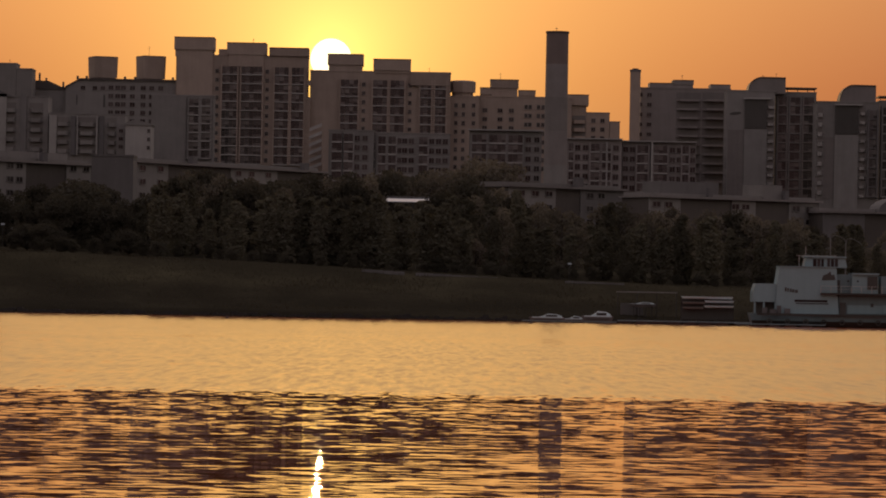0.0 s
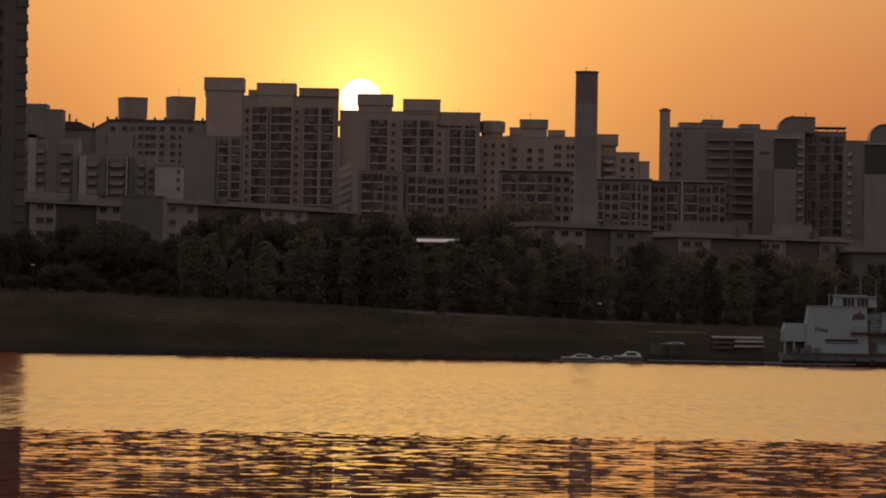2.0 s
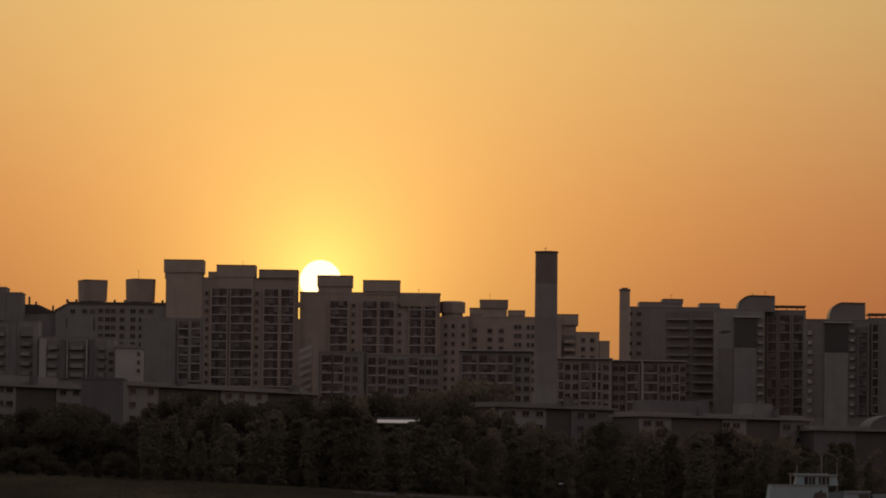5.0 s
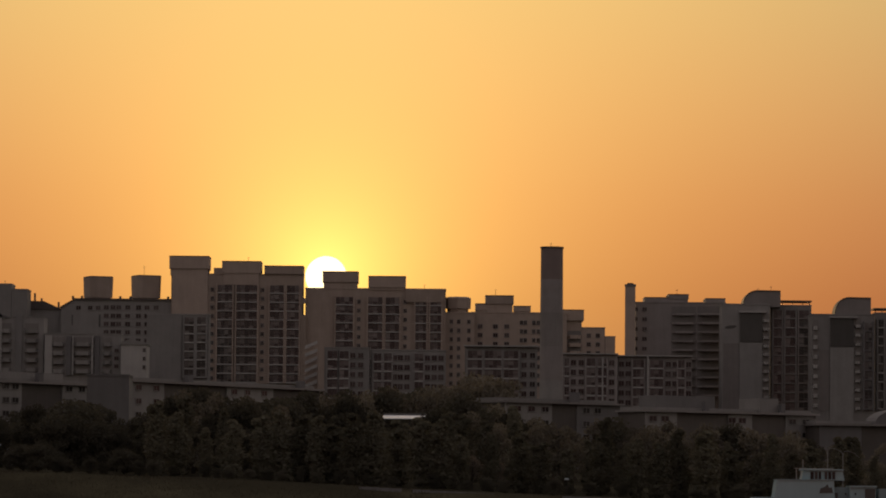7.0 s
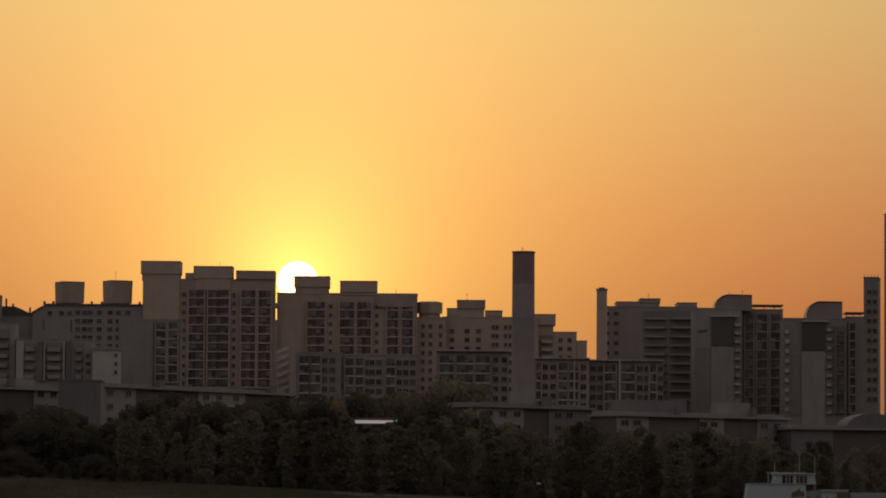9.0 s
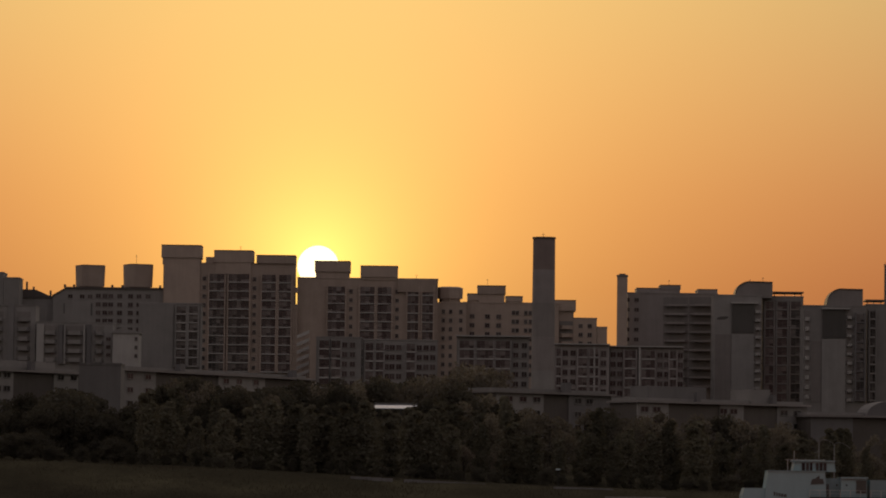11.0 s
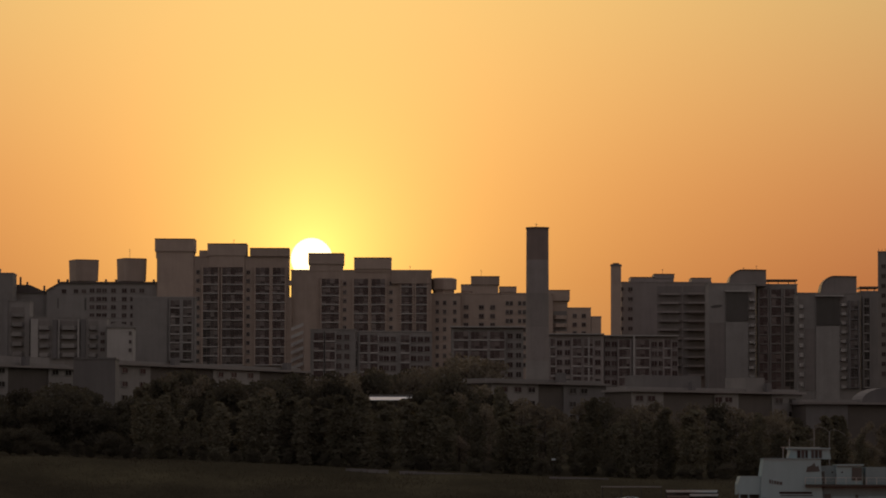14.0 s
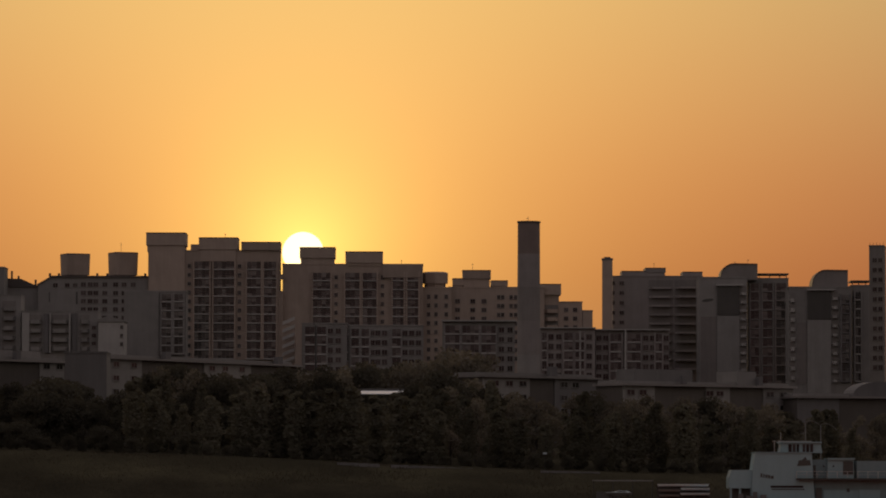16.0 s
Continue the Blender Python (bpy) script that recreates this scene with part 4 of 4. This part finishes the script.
# ------------------------------------------------------------------ bank grass and stones
def bank_grass():
    rnd = random.Random(5)
    verts, faces = [], []
    for _ in range(26000):
        x = rnd.uniform(-95, 95)
        y = 644 + 52 * rnd.random() ** 0.8
        z = ground_z(x, y) - 0.1
        if noise.noise(Vector((x * 0.05, y * 0.09, 7))) < rnd.uniform(-0.5, 0.2):
            continue
        h, w, lean = rnd.uniform(0.15, 0.45), rnd.uniform(0.03, 0.09), rnd.uniform(-0.2, 0.2)
        k = len(verts)
        verts += [(x - w, y, z), (x + w, y, z), (x + lean + 0.02, y + 0.1, z + h), (x + lean - 0.02, y + 0.1, z + h)]
        faces.append((k, k + 1, k + 2, k + 3))
    me = bpy.data.meshes.new("bank_grass")
    me.from_pydata(verts, [], faces)
    me.materials.append(GRASS)
    tagged(new("bank_grass", me), "dry rough grass on the river bank", "grass", kind="stuff")
    bm = bmesh.new()
    for _ in range(900):
        x, y = rnd.uniform(-100, 100), rnd.uniform(638.6, 641.5)
        s = rnd.uniform(0.2, 0.5)
        z = max(-0.1, ground_z(x, y)) - 0.1
        box(bm, x - s * rnd.uniform(0.6, 1.4), x + s, y - s, y + s, z, z + s * rnd.uniform(0.6, 1.2))
    tagged(new("shore_stones", mesh_of(bm, "shore_stones", STONE)), "dark stones along the waterline", "stones", kind="stuff")


bank_grass()

# ------------------------------------------------------------------ moored boats and pontoons
VY = 632.0      # line of the moored boats


def hull(bm, x0, x1, y0, y1, z0, z1, rake=0.9, taper=0.8):
    """A boat hull along x with raked ends and narrower bottom."""
    my = (y0 + y1) / 2
    n = 12
    rings = []
    for i in range(n + 1):
        f = i / n
        wide = math.sin(math.pi * min(1.0, max(0.0, 0.12 + 0.76 * f))) ** 0.5
        ring = []
        for z, k, rk in ((z0, 0.7, 0.0), ((z0 + z1) / 2, 0.92, 0.5), (z1, 1.0, 1.0)):
            x = x0 + (x1 - x0) * f + (f - 0.5) * 2 * rake * (rk - 0.5)
            hw = (y1 - y0) / 2 * wide * k
            ring.append(((x, my - hw, z), (x, my + hw, z)))
        pts = [ring[2][0], ring[1][0], ring[0][0], ring[0][1], ring[1][1], ring[2][1]]
        rings.append([bm.verts.new(p) for p in pts])
    for a, b in zip(rings, rings[1:]):
        for i in range(6):
            j = (i + 1) % 6
            bm.faces.new((a[i], a[j], b[j], b[i]))
    bm.faces.new(rings[0][::-1])
    bm.faces.new(rings[-1])


def vessel():
    x0, x1 = 44.78, 70.43
    ob = thing("river_vessel", x0, VY, 0, "white moored river vessel with wheelhouse and two decks", "boat")

    def P(name, r, y0, y1, m=WHITE, label="", parent=None):
        return part(name, boxes((r[0] - x0, r[1] - x0, y0, y1, r[2], r[3])), m, parent or ob, label)

    w = x1 - x0
    bm = bmesh.new()
    hull(bm, -0.2, w, -1.0, 7.5, -0.6, 1.93, 0.6)
    part("hull", bm, BOATGREY, ob, "weathered grey hull")
    bm = bmesh.new()
    hull(bm, -0.1, w - 0.1, -1.06, 7.56, -0.6, 0.85, 0.25)
    part("boot_topping", bm, DARKSTEEL, ob, "black band along the waterline")
    for k in range(9):
        bm = bmesh.new()
        for q in range(10):
            a, c = 6.28319 * q / 10, 6.28319 * (q + 1) / 10
            prism(bm, [(0.42 * math.cos(a), 0.42 * math.sin(a)), (0.42 * math.cos(c), 0.42 * math.sin(c)), (0.22 * math.cos(c), 0.22 * math.sin(c)), (0.22 * math.cos(a), 0.22 * math.sin(a))], -0.12, 0.12)
        part("tyre_fender", bm, DARKSTEEL, ob, "black tyre fender", at=(2.2 + k * 2.6, -1.2, 0.75))
    P("fender_strip", (x0 + 0.4, x1, 1.6, 1.93), -1.15, -1.0, DARKSTEEL)
    # bow house with sloping shoulder
    zt, zm = 6.16, 5.02
    zd = 1.93
    bm = bmesh.new()
    a, c, d = 44.69 - x0, 45.05 - x0, 48.16 - x0
    prism(bm, ((a, zd + 1.6), (d + 0.5, zd + 1.6), (d + 0.5, zt), (c, zt), (a, zm)), 0.2, 6.0)
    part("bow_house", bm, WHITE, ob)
    for x in [44.96, 46.25, 47.88]:
        part("bow_post", boxes((x - x0 - 0.12, x - x0 + 0.12, 0.3, 0.55, zd - 0.1, zd + 1.6)), WHITE, ob)
    # solid dark block stands in for the shade under the bow house
    part("bow_shade", boxes((0.3, d, 1.5, 5.5, zd - 0.1, zd + 1.6)), SHADEWALL, ob)
    for cx, cw, ch in ((1.2, 0.7, 0.8), (2.3, 0.9, 0.55), (3.3, 0.6, 1.1), (4.4, 0.8, 0.7)):
        part("deck_box", boxes((cx, cx + cw, -0.6, -0.05, zd - 0.05, zd + ch)), DUSK, ob, "dark box on the deck")
    # main house with raked front
    zt = 8.62
    bm = bmesh.new()
    prism(bm, ((47.87 - x0, zd - 0.1), (56.95 - x0, zd - 0.1), (56.55 - x0, zt), (48.42 - x0, zt), (48.06 - x0, 6.2)), -0.2, 6.2)
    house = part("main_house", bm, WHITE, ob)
    part("roof_edge", boxes((48.34 - x0, 56.7 - x0, -0.35, 6.4, zt, zt + 0.12)), WHITE, house)
    P("window_strip", (50.61, 55.32, 3.61, 3.93), -0.24, -0.2, DARKGLASS, "long dark window strip", house)
    P("window_strip", (50.78, 55.49, 3.33, 3.45), -0.24, -0.2, DARKGLASS, "", house)
    # unreadable lettering as bars, and a dark painted emblem
    for i, (a0, a1) in enumerate(((1389, 1392), (1393.5, 1396), (1397.5, 1401), (1402, 1406), (1407, 1412))):
        k = x_at(a0), x_at(a1)
        P("letter_bar", (k[0], k[1], 5.1 - 0.05 * i, 5.67 - 0.08 * i), -0.23, -0.2, DARKPANEL, "", house)
    bm = bmesh.new()
    ex, ez = 55.34 - x0, 6.74
    prism(bm, ((ex - 0.9, ez), (ex + 1.1, ez + 0.1), (ex + 0.9, ez + 0.9), (ex + 0.5, ez + 0.8), (ex + 0.35, ez + 1.35), (ex - 0.2, ez + 0.9), (ex - 0.7, ez + 0.75)), -0.24, -0.2)
    part("emblem", bm, DARKPANEL, house, "dark painted emblem")
    # wheelhouse
    wz0, wz1 = 8.91, 10.05
    bm = bmesh.new()
    prism(bm, ((51.98 - x0, zt), (58.15 - x0, zt), (57.89 - x0, wz1), (52.29 - x0, wz1)), 0.6, 5.0)
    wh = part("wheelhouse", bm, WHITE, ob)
    for a0, a1 in ((1439, 1445), (1446.5, 1452), (1453.5, 1458), (1464, 1469), (1470.5, 1476), (1477.5, 1483)):
        P("pane", (x_at(a0), x_at(a1), wz0 - 0.25, wz1 - 0.18), 0.54, 0.6, DARKGLASS, "", wh)
    P("wheelhouse_roof", (51.97, 58.05, 10.06, 10.22), 0.3, 5.4, WHITE, "", wh)
    for x in [51.31, 51.96, 52.61, 53.91, 55.37, 56.51]:
        part("rail_post", boxes((x - x0 - 0.05, x - x0 + 0.05, 1.5, 1.6, zt, 10.42)), STEEL, ob)
    P("rail", (50.99, 56.67, 10.24, 10.32), 1.5, 1.6, STEEL)
    P("mast", (52.28, 52.36, 10.01, 11.63), 2.5, 2.6, STEEL)
    # aft decks
    zd2 = 4.98
    P("upper_deck", (54.33, x1, zd2 - 0.25, zd2), -0.9, 6.5, DARKSTEEL, "dark upper deck edge")
    P("aft_house", (58.85, 62.58, zd2, 7.73), 0.0, 5.5, WHITE)
    P("aft_roof", (58.83, 62.72, 7.65, 7.89), -0.3, 5.8, WHITE)
    # set-back wall in a darker grey that carries its shade
    P("aft_shade", (56.74, 58.85, zd2, 7.68), 1.2, 5.5, BOATGREY)
    P("door", (56.66, 57.23, 5.06, 6.85), 1.05, 1.2, DARKPANEL, "dark open doorway")
    P("dark_bay", (61.04, 62.5, 5.56, 7.42), -0.1, 0.0, DARKPANEL, "dark glazed bay")
    for cx in (1502, 1518):
        bm = bmesh.new()
        tube(bm, 0, 0, -0.04, 0.04, 0.13, 0.13, 10)
        p = part("porthole", bm, DARKGLASS, ob, at=(x_at(cx) - x0, 1.15 if cx < 1508 else -0.04, 6.72))
        p.rotation_euler = (radians(90), 0, 0)
    P("aft_cabin", (63.07, x1 - 0.5, zd2, 7.49), 0.5, 5.5, BOATGREY)
    P("lower_house", (56.96, x1 - 0.3, zd - 0.1, zd2 - 0.25), 0.4, 6.0, BOATGREY, "grey lower deck house")
    P("white_board", (58.27, 63.3, 2.05, 3.27), 0.25, 0.4, WHITE)
    P("white_board", (63.38, 66.38, 2.12, 3.34), 0.2, 0.35, WHITE)
    P("doorway", (57.13, 58.02, 1.66, 3.61), 0.2, 0.4, DARKPANEL, "dark doorway")
    P("porthole", (61.58, 61.99, 3.04, 3.53), 0.2, 0.25, DARKPANEL)
    for i in range(9):
        x = x_at(1452 + i * 18)
        part("rail_post", boxes((x - x0 - 0.04, x - x0 + 0.04, -0.85, -0.77, zd2, zd2 + 1.0)), STEEL, ob)
    P("rail", (54.32, x1, zd2 + 0.95, zd2 + 1.0), -0.85, -0.77, STEEL)
    P("rail", (54.32, x1, zd2 + 0.5, zd2 + 0.54), -0.85, -0.77, STEEL)


def x_at(bearing):
    """World x of a bearing step along the line of the moored boats."""
    return 50.08 + (bearing - 1400) * (58.2 - 50.08) / 100


vessel()


def speedboat(x0, x1, high, label, y=634.0):
    w = x1 - x0
    ob = thing("motor_boat", x0, y, 0, label, "boat", "small moored boats")
    bm = bmesh.new()
    hull(bm, 0, w, 0, 1.9, -0.2, 0.6 * high, 0.35)
    part("hull", bm, SLATE, ob, "grey hull")
    part("gunwale", boxes((0.04 * w, 0.97 * w, -0.05, 0.1, 0.52 * high, 0.62 * high)), BOATSHELL, ob, "white gunwale")
    bm = bmesh.new()
    prism(bm, ((0.22 * w, 0.58 * high), (0.96 * w, 0.58 * high), (0.93 * w, 0.78 * high), (0.78 * w, 0.95 * high), (0.52 * w, high), (0.38 * w, 0.76 * high)), 0.3, 1.6)
    part("cover", bm, BOATSHELL, ob, "pale boat cover")
    part("windscreen", boxes((0.46 * w, 0.8 * w, 0.24, 0.3, 0.66 * high, 0.86 * high)), DARKGLASS, ob)
    part("rubbing_strip", boxes((0.1 * w, 0.9 * w, -0.02, 0.05, 0.3 * high, 0.36 * high)), DARKSTEEL, ob)
    return ob


speedboat(x_at(941), x_at(1000), 1.25, "small white motor boat at a pontoon")
speedboat(x_at(1001), x_at(1034), 1.0, "small white motor boat under a low cover")
speedboat(x_at(1034), x_at(1086), 1.75, "small white motor boat with a raised cover")
speedboat(x_at(1121), x_at(1168), 0.6, "small white boat stored on the quay", 644)
bpy.data.objects["motor_boat.003"].location.z = ground_z(x_at(1140), 645) + 1.6
cr = thing("boat_cradle", x_at(1128), 644, ground_z(x_at(1140), 645) - 0.2, "dark timber cradle under a stored boat", "cradle")
for k in range(4):
    part("leg", boxes((k * 0.9, k * 0.9 + 0.15, 0.3, 1.5, 0, 1.75)), DARKSTEEL, cr)
part("beam", boxes((0, 2.9, 0.3, 1.5, 1.62, 1.8)), DARKSTEEL, cr)

# rack of stacked white hulls
rx0, rx1 = x_at(1213), x_at(1306)
rack = thing("boat_rack", rx0, 640, ground_z(rx0, 641) - 0.1, "steel rack stacked with long white boat hulls", "rack")
rz = rack.location.z
for i, (a, c, z) in enumerate(((1213, 1304, 4.01), (1255, 1306, 3.46), (1254, 1306, 2.73), (1215, 1254, 3.23), (1216, 1252, 2.49))):
    bm = bmesh.new()
    hull(bm, x_at(a) - rx0, x_at(c) - rx0, 0, 1.4, z - rz - 0.2, z - rz + 0.12, 0.15)
    part("hull", bm, BOATSHELL if i < 3 else GREY, rack, "white hull" if i < 3 else "grey hull")
for k in range(7):
    x = (rx1 - rx0) * k / 6
    part("upright", boxes((x - 0.08, x + 0.08, 1.5, 1.66, 0, 4.09 - rz)), DARKSTEEL, rack)
# sheet added behind the hulls so that the gaps turn black
part("back_sheet", boxes((0, rx1 - rx0, 1.45, 1.5, 0.6, 4.01 - rz)), DARKPANEL, rack, "dark sheet standing in for the shade between the hulls")
part("shelf", boxes((0, rx1 - rx0, 0.0, 1.6, 0.5, 0.62)), DARKSTEEL, rack)

# floating pontoons along the shore
for i, (a, c, h) in enumerate(((925, 1092, 0.30), (1094, 1330, 0.55), (1300, 1460, 0.4))):
    p = thing("pontoon", x_at(a), 629.5, 0, "low grey floating pontoon along the shore", "pontoon", "pontoons")
    w = x_at(c) - x_at(a)
    part("deck", boxes((0, w, 0, 2.0, h - 0.15, h)), BOATGREY, p)
    for k in range(max(3, int(w / 2.4))):
        part("float", boxes((0.3 + k * 2.3, 1.9 + k * 2.3, 0.1, 1.9, -0.3, h - 0.15)), RUST, p)
# gangway up to the bank
gx = x_at(1100)
g = thing("landing_shed", gx, 646, ground_z(gx, 646) - 0.2, "dark open landing shed with a flat roof", "shed")
part("roof", boxes((0, 8.8, 0, 3, 3.75, 3.9)), GREY, g)
for x in (0.1, 2.9, 5.8, 8.7):
    part("post", boxes((x - 0.07, x + 0.07, 0.1, 0.25, 0, 3.75)), DARKSTEEL, g)
part("back_panel", boxes((0.6, 4.0, 2.6, 2.8, 0, 2.2)), DUSK, g)

# curved street lamps and pale trees in the park
for k, (bx, by) in enumerate(((61.64, 700), (64.44, 704))):
    zl = ground_z(bx, by)
    top = 14.61 - zl - 0.4 * k
    lamp = thing("street_lamp", bx, by, zl - 0.1, "pale curved street lamp in the riverside park", "lamp", "park lamps")
    bm = bmesh.new()
    tube(bm, 0, 0, 0, top - 0.6, 0.09, 0.07, 8)
    part("pole", bm, GREY, lamp)
    bm = bmesh.new()
    pts = [(2.6 * (1 - math.cos(a)), top - 0.6 + 0.7 * math.sin(a) - 1.3 * (1 - math.cos(a)) ** 2) for a in [math.pi / 2 * i / 8 for i in range(9)]]
    prism(bm, [(x, z + 0.09) for x, z in pts] + [(x, z) for x, z in pts[::-1]], -0.07, 0.07)
    part("arm", bm, GREY, lamp)
LEAF_P = leafy("pale_leaves", (0.21, 0.18, 0.15))
PALE_CROWN = TREES["thin"][0][1].copy()
PALE_CROWN.materials[0] = LEAF_P
for sx, sy, top, wd in ((3.13, 722, 13.11, 1.0), (5.36, 721, 13.71, 1.2), (9.62, 723, 13.04, 0.9)):
    t = tree("broad", sx, sy, top, wd)
    tagged(t, "pale grey flowering tree among dark trees", "tree", "pale trees")
    for o in t.children:
        if o.name.startswith("crown"):
            o.data = PALE_CROWN

# small mooring buoys on the river
for bx, by in ((-28.23, 579.0), (11.96, 588.0)):
    bu = thing("mooring_buoy", bx, by, -0.1, "small dark mooring buoy on the river", "buoy", "buoys")
    bm = bmesh.new()
    tube(bm, 0, 0, 0.0, 0.22, 0.24, 0.27, 12)
    tube(bm, 0, 0, 0.22, 0.42, 0.27, 0.10, 12)
    part("float", bm, RUST, bu)
    bm = bmesh.new()
    tube(bm, 0, 0, 0.42, 0.62, 0.03, 0.03, 6)
    part("ring", bm, DARKSTEEL, bu)

# low stone walls along the park path on top of the bank
for a, c in ((-12.66, -5.94), (-4.26, 8.57), (19.21, 28.51)):
    lw = thing("low_wall", a, 688.5, 0, "low grey stone wall along the park path", "wall", "park walls")
    n = max(4, int((c - a) / 1.4))
    for i in range(n):
        x = a + (c - a) * i / n
        z = ground_z(x, 688.5)
        part("stone", boxes((x - a + 0.02, x - a + (c - a) / n - 0.02, 0.0, 0.45, z - 0.4, z + 0.32)), DUSK, lw)

# small white notice boards on posts in the park
for bx, by, high in ((20.2, 700, 2.7), (-72.3, 722, 4.0)):
    zg = ground_z(bx, by) - 0.1
    sign = thing("notice_board", bx, by, zg, "small white notice board on a dark post", "sign", "park boards")
    bm = bmesh.new()
    tube(bm, 0, 0, 0, high + 0.3, 0.05, 0.05, 6)
    part("post", bm, DARKSTEEL, sign)
    part("board", boxes((-0.32, 0.32, -0.1, -0.05, high, high + 0.28)), HULLWHITE, sign, "white board")
